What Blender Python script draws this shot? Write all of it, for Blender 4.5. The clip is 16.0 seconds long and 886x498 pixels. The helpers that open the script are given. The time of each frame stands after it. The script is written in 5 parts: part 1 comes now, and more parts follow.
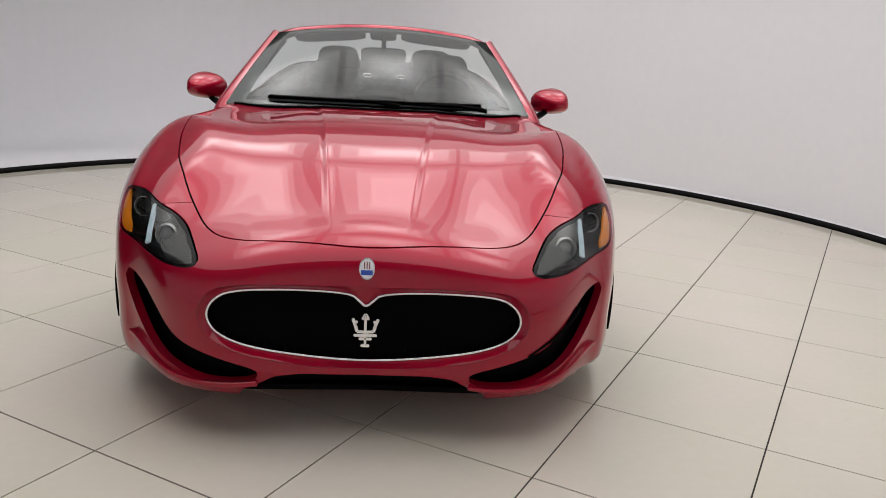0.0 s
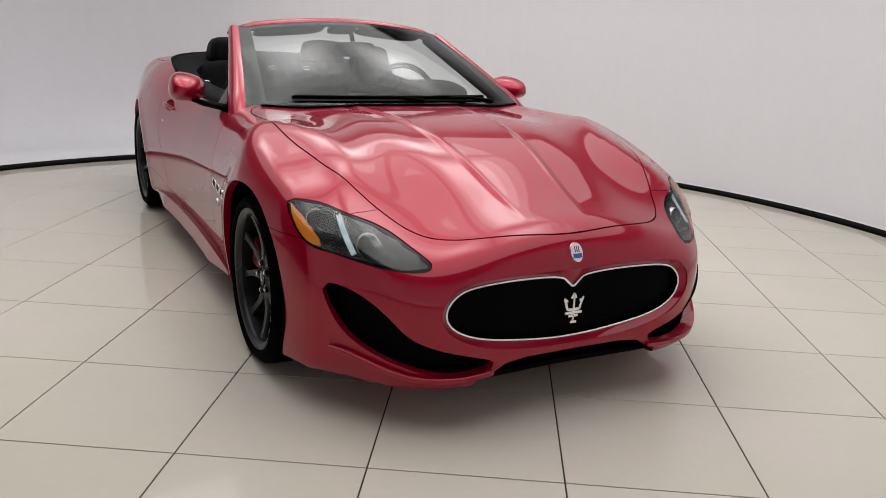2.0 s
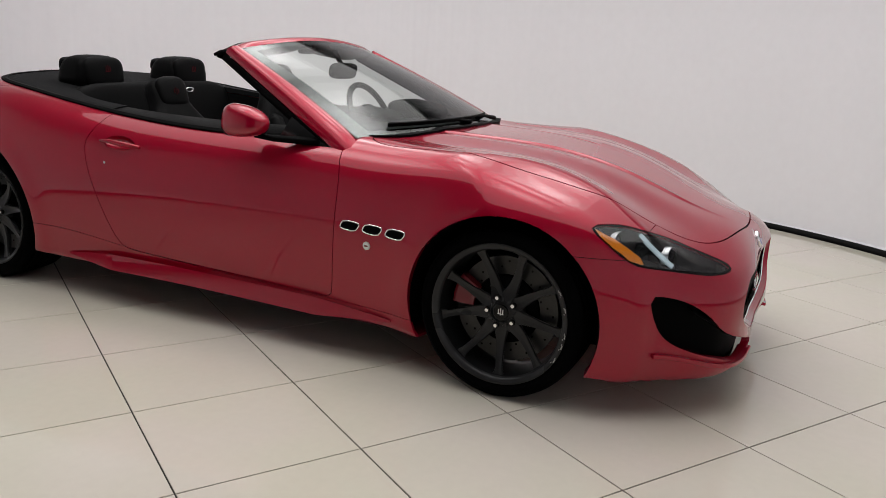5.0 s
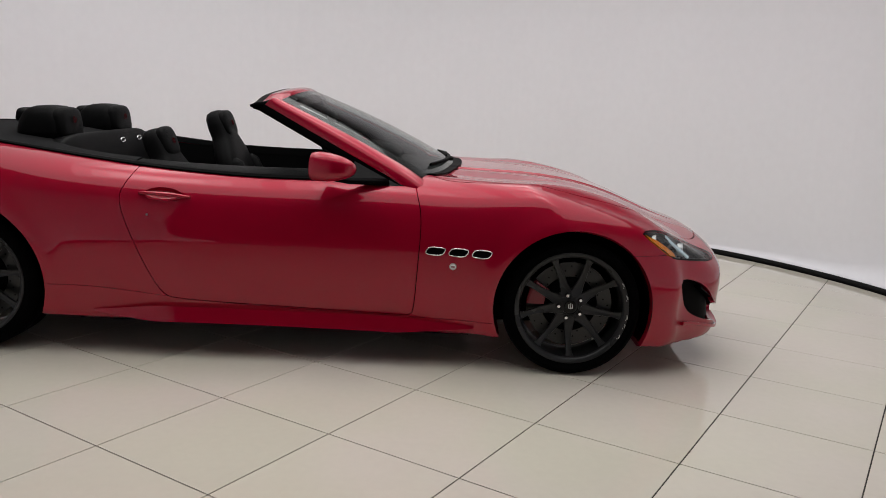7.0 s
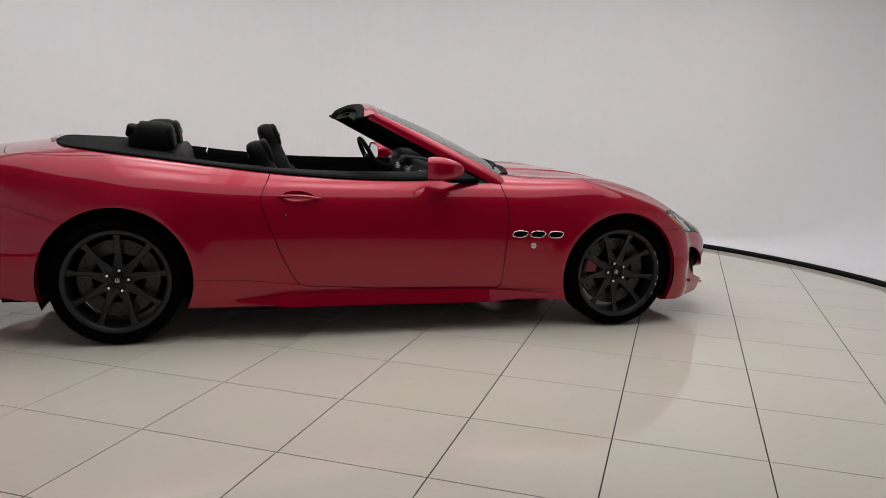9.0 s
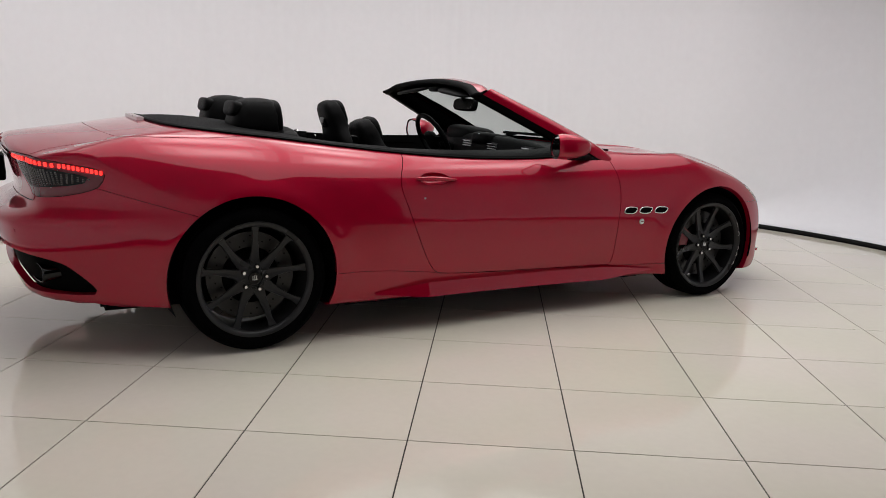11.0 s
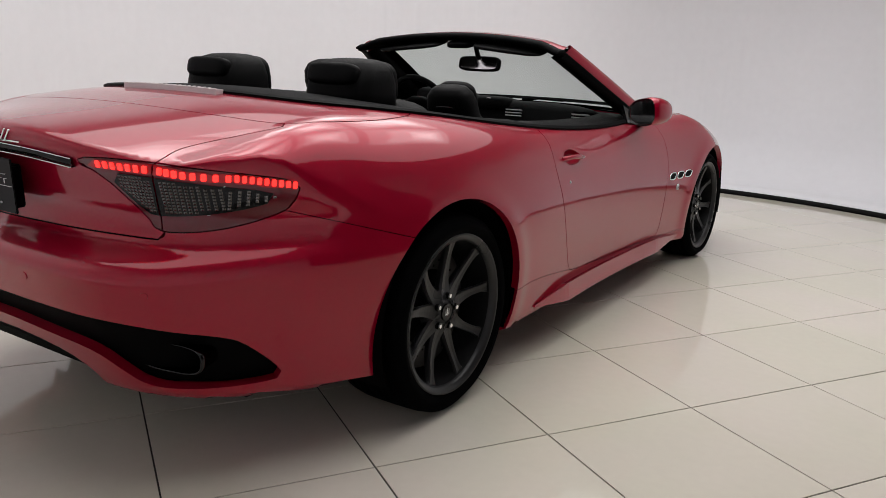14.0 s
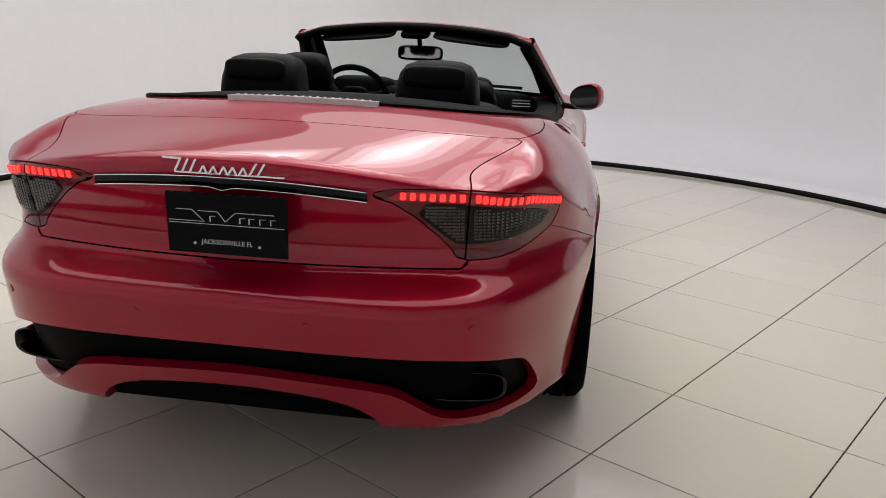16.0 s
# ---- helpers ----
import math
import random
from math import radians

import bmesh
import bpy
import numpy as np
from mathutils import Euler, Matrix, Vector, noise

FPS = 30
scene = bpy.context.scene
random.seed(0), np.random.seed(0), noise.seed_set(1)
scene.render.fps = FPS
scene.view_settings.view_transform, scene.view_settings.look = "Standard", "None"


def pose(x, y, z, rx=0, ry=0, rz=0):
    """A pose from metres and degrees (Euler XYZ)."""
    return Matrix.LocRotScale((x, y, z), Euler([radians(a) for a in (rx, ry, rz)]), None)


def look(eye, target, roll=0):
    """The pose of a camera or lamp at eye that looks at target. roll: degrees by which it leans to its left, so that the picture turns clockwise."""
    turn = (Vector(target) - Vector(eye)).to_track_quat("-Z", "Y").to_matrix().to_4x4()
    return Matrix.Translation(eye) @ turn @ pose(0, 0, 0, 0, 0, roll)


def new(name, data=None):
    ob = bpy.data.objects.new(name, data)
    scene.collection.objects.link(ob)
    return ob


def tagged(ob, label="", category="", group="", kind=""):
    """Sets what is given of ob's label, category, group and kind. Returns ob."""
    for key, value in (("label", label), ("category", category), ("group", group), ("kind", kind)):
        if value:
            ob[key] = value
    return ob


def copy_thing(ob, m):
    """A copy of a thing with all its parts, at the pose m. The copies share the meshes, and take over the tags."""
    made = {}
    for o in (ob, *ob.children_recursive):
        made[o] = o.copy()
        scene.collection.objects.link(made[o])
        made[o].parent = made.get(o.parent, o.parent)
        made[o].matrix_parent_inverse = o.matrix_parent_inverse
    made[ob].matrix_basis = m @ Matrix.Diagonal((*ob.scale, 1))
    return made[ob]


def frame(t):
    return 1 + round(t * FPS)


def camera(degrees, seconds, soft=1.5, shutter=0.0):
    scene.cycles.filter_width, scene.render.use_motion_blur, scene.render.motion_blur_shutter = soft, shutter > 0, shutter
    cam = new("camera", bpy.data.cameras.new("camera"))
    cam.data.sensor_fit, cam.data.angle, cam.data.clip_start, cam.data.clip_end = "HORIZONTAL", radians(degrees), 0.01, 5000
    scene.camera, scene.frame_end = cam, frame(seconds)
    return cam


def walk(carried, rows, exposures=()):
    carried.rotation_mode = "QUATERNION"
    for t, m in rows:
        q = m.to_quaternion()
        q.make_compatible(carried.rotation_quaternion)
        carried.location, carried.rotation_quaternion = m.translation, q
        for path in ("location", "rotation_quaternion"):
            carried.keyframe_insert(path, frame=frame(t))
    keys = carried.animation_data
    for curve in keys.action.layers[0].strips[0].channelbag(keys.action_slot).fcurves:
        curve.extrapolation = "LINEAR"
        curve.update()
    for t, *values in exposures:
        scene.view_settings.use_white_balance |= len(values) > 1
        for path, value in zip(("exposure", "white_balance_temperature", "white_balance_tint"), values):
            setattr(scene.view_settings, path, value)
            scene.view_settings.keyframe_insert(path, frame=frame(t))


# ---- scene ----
cam = camera(58.2, 16.0, soft=0.8)

PATH = [
    (0, (0.059, -3.212, 1.294), (0.2, -1.286, 0.777), 3.0),
    (0.5, (-0.406, -3.226, 1.27), (-0.052, -1.321, 0.771), 2.8),
    (1, (-0.809, -3.159, 1.297), (-0.275, -1.306, 0.769), 2.6),
    (1.5, (-1.225, -3.056, 1.304), (-0.5, -1.271, 0.769), 2.5),
    (2, (-1.668, -2.945, 1.309), (-0.756, -1.247, 0.774), 2.5),
    (2.5, (-2.043, -2.723, 1.301), (-0.968, -1.125, 0.763), 2.6),
    (3, (-2.434, -2.477, 1.306), (-1.19, -1.006, 0.77), 2.6),
    (3.5, (-2.816, -2.187, 1.293), (-1.416, -0.86, 0.765), 2.5),
    (4, (-3.098, -1.841, 1.325), (-1.583, -0.647, 0.798), 2.5),
    (4.5, (-3.37, -1.471, 1.312), (-1.725, -0.455, 0.802), 2.7),
    (5, (-3.597, -1.052, 1.298), (-1.849, -0.208, 0.815), 2.7),
    (5.2, (-3.681, -0.882, 1.31), (-1.903, -0.101, 0.832), 2.6),
    (7.3, (-4.815, 0.853, 1.335), (-2.853, 0.745, 0.965), 2.4),
    (7.5, (-4.911, 1.026, 1.316), (-2.953, 0.84, 0.953), 2.4),
    (8, (-5.131, 1.476, 1.333), (-3.194, 1.12, 0.985), 2.4),
    (8.5, (-5.325, 1.932, 1.328), (-3.411, 1.463, 0.988), 2.3),
    (9, (-5.357, 2.369, 1.309), (-3.457, 1.847, 0.965), 2.0),
    (9.2, (-5.34, 2.535, 1.322), (-3.442, 2.01, 0.974), 1.7),
    (11.3, (-4.321, 4.075, 1.234), (-2.643, 3.061, 0.839), 2.1),
    (11.5, (-4.153, 4.173, 1.22), (-2.507, 3.11, 0.822), 2.1),
    (12, (-3.794, 4.427, 1.196), (-2.228, 3.25, 0.79), 2.1),
    (12.5, (-3.438, 4.673, 1.186), (-1.977, 3.372, 0.767), 2.2),
    (13, (-3.064, 4.839, 1.196), (-1.71, 3.433, 0.763), 2.0),
    (13.5, (-2.694, 5.003, 1.214), (-1.468, 3.489, 0.761), 2.0),
    (14, (-2.306, 5.135, 1.202), (-1.239, 3.51, 0.733), 2.1),
    (14.5, (-1.952, 5.317, 1.24), (-1.048, 3.6, 0.757), 2.3),
    (15, (-1.595, 5.558, 1.254), (-0.881, 3.755, 0.763), 2.3),
    (15.5, (-1.216, 5.668, 1.27), (-0.707, 3.803, 0.758), 2.2),
    (16, (-0.803, 5.768, 1.285), (-0.528, 3.858, 0.761), 2.2),
]
walk(cam, [(t, look(eye, target, roll)) for t, eye, target, roll in PATH], [(0, 0.0), (5.2, 0.0), (7.3, -0.1), (9.2, -0.1), (11.3, 0.12), (16, 0.12)])

# ---- world and light ----
world = bpy.data.worlds.new("world")
scene.world = world
world.use_nodes = True
world.node_tree.nodes["Background"].inputs[0].default_value = (0.8, 0.8, 0.85, 1)
world.node_tree.nodes["Background"].inputs[1].default_value = 0.02
scene.view_settings.exposure = 0.0
CEIL = 3.45


def studio_light(x, y, sx, sy, power, shape="RECTANGLE", drop=0.06, spread=180):
    data = bpy.data.lights.new("studio_light", "AREA")
    data.shape, data.size, data.size_y, data.energy, data.color = shape, sx, sy, power, (1.0, 0.985, 0.975)
    data.spread = math.radians(spread)
    ob = new("studio_light", data)
    ob.matrix_world = pose(x, y, CEIL - drop, 0, 0, 0)
    return ob


# soft cloth over the whole turntable, brightest under the nine square lamps behind it
studio_light(-0.13, 1.1, 7.2, 7.2, 132.0, "ELLIPSE", 0.05, 155)
for x in (-1.25, 0.1, 1.45):
    for y in (-0.1, 1.3, 2.7):
        for k, (size, power) in enumerate(((1.25, 3.9), (0.9, 2.7), (0.6, 1.4), (0.35, 0.4))):
            studio_light(x, y, size, size, power, drop=0.055 + 0.003 * k)

# ---- materials ----
def material(name, color, rough=0.5, metal=0.0, coat=0.0, coat_rough=0.04, coat_ior=1.38, vary=0.06, grain=40.0, bump=0.0, bump_scale=200.0, spec=0.5, rough_vary=0.05,
             by_object=0.0, emit=None, emit_strength=0.0, transmission=0.0, ior=1.45, second=None, folds=0.0):
    m = bpy.data.materials.new(name)
    m.use_nodes = True
    nt = m.node_tree
    b = nt.nodes["Principled BSDF"]
    b.inputs["Metallic"].default_value = metal
    b.inputs["Coat Weight"].default_value = coat
    b.inputs["Coat IOR"].default_value = coat_ior
    b.inputs["Coat Roughness"].default_value = coat_rough
    b.inputs["Specular IOR Level"].default_value = spec
    b.inputs["Transmission Weight"].default_value = transmission
    b.inputs["IOR"].default_value = ior
    tc = nt.nodes.new("ShaderNodeTexCoord")
    big = nt.nodes.new("ShaderNodeTexNoise")
    big.inputs["Scale"].default_value, big.inputs["Detail"].default_value = grain / 12, 3
    fine = nt.nodes.new("ShaderNodeTexNoise")
    fine.inputs["Scale"].default_value, fine.inputs["Detail"].default_value = grain, 4
    spot = tc.outputs["Object"]
    if second or folds:
        spot = nt.nodes.new("ShaderNodeNewGeometry").outputs["Position"]
    for n in (big, fine):
        nt.links.new(spot, n.inputs["Vector"])
    mix = nt.nodes.new("ShaderNodeMath")
    mix.operation = "ADD"
    nt.links.new(big.outputs["Fac"], mix.inputs[0])
    nt.links.new(fine.outputs["Fac"], mix.inputs[1])
    val = nt.nodes.new("ShaderNodeMapRange")
    val.inputs["From Min"].default_value, val.inputs["From Max"].default_value = 0.6, 1.4
    val.inputs["To Min"].default_value, val.inputs["To Max"].default_value = 1 - vary, 1 + vary
    nt.links.new(mix.outputs[0], val.inputs["Value"])
    hsv = nt.nodes.new("ShaderNodeHueSaturation")
    hsv.inputs["Color"].default_value = (*color, 1)
    if second:
        # broad blotches of a second tone
        cloud = nt.nodes.new("ShaderNodeTexNoise")
        cloud.inputs["Scale"].default_value, cloud.inputs["Detail"].default_value = 1.3, 2
        nt.links.new(spot, cloud.inputs["Vector"])
        ramp = nt.nodes.new("ShaderNodeMix")
        ramp.data_type = "RGBA"
        ramp.inputs["A"].default_value, ramp.inputs["B"].default_value = (*color, 1), (*second, 1)
        soft = nt.nodes.new("ShaderNodeMapRange")
        soft.inputs["From Min"].default_value, soft.inputs["From Max"].default_value = 0.38, 0.62
        nt.links.new(cloud.outputs["Fac"], soft.inputs["Value"])
        nt.links.new(soft.outputs["Result"], ramp.inputs["Factor"])
        nt.links.new(ramp.outputs["Result"], hsv.inputs["Color"])
    if by_object:
        info = nt.nodes.new("ShaderNodeObjectInfo")
        rnd = nt.nodes.new("ShaderNodeMapRange")
        rnd.inputs["To Min"].default_value, rnd.inputs["To Max"].default_value = 1 - by_object, 1 + by_object
        nt.links.new(info.outputs["Random"], rnd.inputs["Value"])
        mul = nt.nodes.new("ShaderNodeMath")
        mul.operation = "MULTIPLY"
        nt.links.new(val.outputs["Result"], mul.inputs[0])
        nt.links.new(rnd.outputs["Result"], mul.inputs[1])
        nt.links.new(mul.outputs[0], hsv.inputs["Value"])
    else:
        nt.links.new(val.outputs["Result"], hsv.inputs["Value"])
    nt.links.new(hsv.outputs["Color"], b.inputs["Base Color"])
    rr = nt.nodes.new("ShaderNodeMapRange")
    rr.inputs["From Min"].default_value, rr.inputs["From Max"].default_value = 0.3, 0.7
    rr.inputs["To Min"].default_value, rr.inputs["To Max"].default_value = max(rough - rough_vary, 0.0), min(rough + rough_vary, 1.0)
    nt.links.new(big.outputs["Fac"], rr.inputs["Value"])
    nt.links.new(rr.outputs["Result"], b.inputs["Roughness"])
    if bump:
        bn = nt.nodes.new("ShaderNodeTexNoise")
        bn.inputs["Scale"].default_value, bn.inputs["Detail"].default_value = bump_scale, 3
        nt.links.new(tc.outputs["Object"], bn.inputs["Vector"])
        bp = nt.nodes.new("ShaderNodeBump")
        bp.inputs["Strength"].default_value, bp.inputs["Distance"].default_value = bump, 0.004
        nt.links.new(bn.outputs["Fac"], bp.inputs["Height"])
        nt.links.new(bp.outputs["Normal"], b.inputs["Normal"])
    if folds:
        # slack upright folds of stretched cloth
        place = nt.nodes.new("ShaderNodeMapping")
        place.inputs["Scale"].default_value = (2.6, 2.6, 0.16)
        fold = nt.nodes.new("ShaderNodeTexNoise")
        fold.inputs["Scale"].default_value, fold.inputs["Detail"].default_value = 1.0, 3
        nt.links.new(spot, place.inputs["Vector"])
        nt.links.new(place.outputs["Vector"], fold.inputs["Vector"])
        bp = nt.nodes.new("ShaderNodeBump")
        bp.inputs["Strength"].default_value, bp.inputs["Distance"].default_value = folds, 0.05
        nt.links.new(fold.outputs["Fac"], bp.inputs["Height"])
        nt.links.new(bp.outputs["Normal"], b.inputs["Normal"])
    if emit:
        b.inputs["Emission Color"].default_value = (*emit, 1)
        b.inputs["Emission Strength"].default_value = emit_strength
    return m


PAINT = material("red_paint", (0.315, 0.0012, 0.02), 0.4, 0.44, coat=1.0, coat_rough=0.025, coat_ior=1.47, vary=0.03, grain=60, spec=0.05, rough_vary=0.01)
WALL = material("wall_cloth", (0.80, 0.795, 0.825), 0.85, vary=0.02, grain=14, folds=0.35)
CEILING = material("ceiling_paint", (0.22, 0.22, 0.225), 0.9, vary=0.02, grain=14)
TILE = material("tile_glaze", (0.61, 0.56, 0.495), 0.06, vary=0.025, grain=26, by_object=0.02, rough_vary=0.03, second=(0.59, 0.56, 0.47))
# unseen hall: dark wall and carpet tones stand in for its lack of light
HALL = material("hall_dark_tone", (0.08, 0.08, 0.085), 0.9, vary=0.06, grain=14)
CARPET = material("hall_carpet", (0.05, 0.05, 0.055), 0.95, vary=0.15, grain=30, bump=0.3, spec=0.1)
GROUT = material("grout", (0.03, 0.026, 0.022), 0.9, vary=0.2, grain=60)
GAP = material("black_rubber_trim", (0.004, 0.004, 0.004), 0.7, vary=0.1, spec=0.2)
RUBBER = material("tyre_rubber", (0.0012, 0.0012, 0.0014), 0.75, vary=0.12, bump=0.1, bump_scale=400, spec=0.02)
# darker copy of the rim tone: paints the shade behind the spokes into the barrel
BARREL = material("shaded_rim_barrel", (0.007, 0.007, 0.0075), 0.4, 0.1, vary=0.1, spec=0.12)
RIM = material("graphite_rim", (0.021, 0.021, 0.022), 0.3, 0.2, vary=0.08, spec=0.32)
BLACK = material("black_plastic", (0.001, 0.001, 0.0012), 0.55, vary=0.1, bump=0.05, spec=0.04)
GLOSSBLACK = material("gloss_black", (0.002, 0.002, 0.0022), 0.15, vary=0.05, spec=0.25)
LEATHER = material("black_leather", (0.0022, 0.0022, 0.0024), 0.5, vary=0.15, bump=0.25, bump_scale=260, spec=0.07)
FABRIC = material("black_canvas", (0.005, 0.005, 0.0055), 0.8, vary=0.15, bump=0.3, bump_scale=500, spec=0.12)
CHROME = material("chrome", (0.82, 0.82, 0.83), 0.07, 1.0, vary=0.01)
DARK_CHROME = material("dark_chrome", (0.03, 0.03, 0.031), 0.14, 1.0, vary=0.02)
LENS_CELL = material("lens_cell", (0.11, 0.105, 0.10), 0.12, 0.85, vary=0.3, grain=300)
SCUFF = material("bare_alloy", (0.42, 0.41, 0.40), 0.5, 0.6, vary=0.5, grain=500, bump=0.4)
SILVER = material("satin_silver", (0.6, 0.6, 0.61), 0.3, 1.0, vary=0.02)

# ---- helpers for meshes ----
def mesh_object(name, bm, mat, parent=None, smooth=False):
    me = bpy.data.meshes.new(name)
    bm.to_mesh(me)
    bm.free()
    for m in mat if isinstance(mat, (list, tuple)) else [mat]:
        me.materials.append(m)
    if smooth:
        me.polygons.foreach_set("use_smooth", [True] * len(me.polygons))
    ob = new(name, me)
    ob.parent = parent
    return ob


def raw_object(name, verts, faces, mat, parent=None, smooth=True):
    me = bpy.data.meshes.new(name)
    me.from_pydata([tuple(v) for v in verts], [], [tuple(f) for f in faces])
    for m in mat if isinstance(mat, (list, tuple)) else [mat]:
        me.materials.append(m)
    if smooth:
        me.polygons.foreach_set("use_smooth", [True] * len(me.polygons))
    ob = new(name, me)
    ob.parent = parent
    return ob


def part(name, bm, mat, parent, label="", smooth=False):
    ob = mesh_object(name, bm, mat, parent, smooth)
    return tagged(ob, label) if label else ob


def spline(xs, ys):
    """A natural cubic spline through the given knots, straight beyond its ends."""
    x, y = np.asarray(xs, float), np.asarray(ys, float)
    n = len(x)
    h = np.diff(x)
    a, r = np.zeros((n, n)), np.zeros(n)
    a[0, 0] = a[-1, -1] = 1
    for i in range(1, n - 1):
        a[i, i - 1:i + 2] = h[i - 1], 2 * (h[i - 1] + h[i]), h[i]
        r[i] = 6 * ((y[i + 1] - y[i]) / h[i] - (y[i] - y[i - 1]) / h[i - 1])
    m = np.linalg.solve(a, r)

    def at(q):
        q = np.asarray(q, float)
        c = np.clip(q, x[0], x[-1])
        i = np.clip(np.searchsorted(x, c) - 1, 0, n - 2)
        d0, d1, w = x[i + 1] - c, c - x[i], h[i]
        v = (m[i] * d0 ** 3 + m[i + 1] * d1 ** 3) / (6 * w) + (y[i] / w - m[i] * w / 6) * d0 + (y[i + 1] / w - m[i + 1] * w / 6) * d1
        slope = (m[i + 1] * d1 ** 2 - m[i] * d0 ** 2) / (2 * w) + (y[i + 1] - y[i]) / w - (m[i + 1] - m[i]) * w / 6
        return v + slope * (q - c)
    return at


# ---- room ----
# A round turntable of tiles; the pale cyclorama rises round it and stands back where the way leads past; one side opens
# to an unseen hall, added for dark reflections in the car.
TABLE_C, TABLE_R = (-0.13, 1.08), 3.91
FOOT = 0.045
WALL_ANGLES = [0, 40, 78, 90, 100, 112, 121, 130, 143, 161, 199, 213, 225, 240, 256, 270, 280, 290, 320, 360]
WALL_RADII = [3.95, 3.95, 4.0, 4.6, 5.1, 5.12, 5.1, 5.3, 5.6, 6.0, 5.5, 4.9, 4.85, 4.85, 4.8, 4.8, 4.5, 4.05, 3.95, 3.95]
OPEN_FROM, OPEN_TO = 161.0, 199.0
HALL_PLAN = [(-6.0, 4.6), (-9.2, 4.6), (-9.2, -2.3), (-5.5, -2.3)]


def wall_radius(a):
    return np.maximum(np.interp(np.asarray(a) % 360, WALL_ANGLES, WALL_RADII), TABLE_R + 0.04)


def plan_point(a, r):
    return TABLE_C[0] + r * math.cos(math.radians(a)), TABLE_C[1] + r * math.sin(math.radians(a))


def strip(rows_in, rows_out, z0, z1):
    """A wall of some thickness along an open line, closed at both ends."""
    n = len(rows_in)
    v = [(x, y, z) for z, rows in ((z0, rows_in), (z1, rows_in), (z1, rows_out), (z0, rows_out)) for x, y in rows]
    f = [(k * n + i + 1, k * n + i, (k + 1) % 4 * n + i, (k + 1) % 4 * n + i + 1) for k in range(4) for i in range(n - 1)]
    return v, f + [(0, n, 2 * n, 3 * n), (n - 1, 4 * n - 1, 3 * n - 1, 2 * n - 1)]


def build_room():
    ang = np.linspace(OPEN_TO, OPEN_FROM + 360, 260)
    raw = wall_radius(np.linspace(OPEN_TO - 12, OPEN_FROM + 372, 400))
    rad = np.interp(ang, np.linspace(OPEN_TO - 12, OPEN_FROM + 372, 400), np.convolve(np.pad(raw, 8, mode="edge"), np.ones(17) / 17, "valid"))
    rad = np.maximum(rad, TABLE_R + 0.035)
    start = TABLE_R + 0.03
    # the sheet: out from the turntable's edge, up through a cove, then upright to the ceiling
    cols = []
    for a, r in zip(ang, rad):
        w = r - start
        bend = min(w * 0.98, 0.5)
        prof = [(start, FOOT)] + [(r - bend + bend * math.sin(q), FOOT + bend * (1 - math.cos(q))) for q in np.radians(np.linspace(0, 90, 13))]
        z0 = prof[-1][1]
        prof += [(r, z0 + (CEIL - z0) * k) for k in (0.15, 0.4, 0.7, 1.0)] + [(r + 0.15, CEIL), (r + 0.15, 0.0), (start, 0.0)]
        cols.append([(*plan_point(a, rr), z) for rr, z in prof])
    m, n = len(cols[0]), len(cols)
    verts = [p for c in cols for p in c]
    faces = [(i * m + k, (i + 1) * m + k, (i + 1) * m + (k + 1) % m, i * m + (k + 1) % m) for i in range(n - 1) for k in range(m)]
    faces = [f[::-1] for f in faces] + [tuple(range(m)), tuple(range((n - 1) * m, n * m))[::-1]]
    wall = raw_object("wall_round", verts, faces, WALL)
    wall.data.polygons.foreach_set("use_smooth", [k % m < 17 for k in range((n - 1) * m)] + [False, False])
    tagged(wall, "smooth pale grey curved studio wall, floor to ceiling", "wall", kind="structure")
    outer = [plan_point(a, r + 0.15) for a, r in zip(ang, rad)]
    ring = np.linspace(0, 360, 241)
    rin, rout = [plan_point(a, TABLE_R + 0.012) for a in ring], [plan_point(a, start - 0.001) for a in ring]
    foot = raw_object("baseboard", *strip(rin, rout, -0.004, FOOT - 0.004), GAP)
    tagged(foot, "black strip round the edge of the tiled turntable", "baseboard", kind="structure")
    # the unseen dark hall on the open side of the studio, added for the car's reflections
    plan = [outer[-1]] + HALL_PLAN + [outer[0]]
    back = [(outer[-1][0] + 0.15, outer[-1][1] + 0.1), (-5.85, 4.75), (-9.35, 4.75), (-9.35, -2.45), (-5.35, -2.45), (outer[0][0] + 0.15, outer[0][1] - 0.1)]
    hall = raw_object("wall_hall", *strip(plan, back, 0.0, CEIL), HALL)
    tagged(hall, "plain walls of the unseen hall beside the studio, coloured dark as if unlit", "wall", kind="structure")
    outline = [plan_point(a, start) for a in np.linspace(OPEN_FROM, OPEN_TO, 50)] + [outer[0]] + HALL_PLAN[::-1] + [outer[-1]]
    bm = bmesh.new()
    sheet = bm.faces.new([bm.verts.new((x, y, 0.0)) for x, y in outline])
    lift = bmesh.ops.extrude_face_region(bm, geom=[sheet])
    for v in lift["geom"]:
        if isinstance(v, bmesh.types.BMVert):
            v.co.z = FOOT - 0.008
    bmesh.ops.recalc_face_normals(bm, faces=bm.faces)
    carpet = mesh_object("floor_hall", bm, CARPET)
    tagged(carpet, "carpet of the unseen hall, coloured dark as if unlit", "floor", kind="structure")
    bm = bmesh.new()
    edge = outer + [(x, y) for x, y in back[1:-1]]
    lower = [bm.verts.new((x, y, CEIL)) for x, y in edge]
    upper = [bm.verts.new((x, y, CEIL + 0.12)) for x, y in edge]
    bm.faces.new(lower[::-1])
    bm.faces.new(upper)
    n = len(edge)
    for i in range(n):
        bm.faces.new((lower[i], lower[(i + 1) % n], upper[(i + 1) % n], upper[i]))
    bmesh.ops.recalc_face_normals(bm, faces=bm.faces)
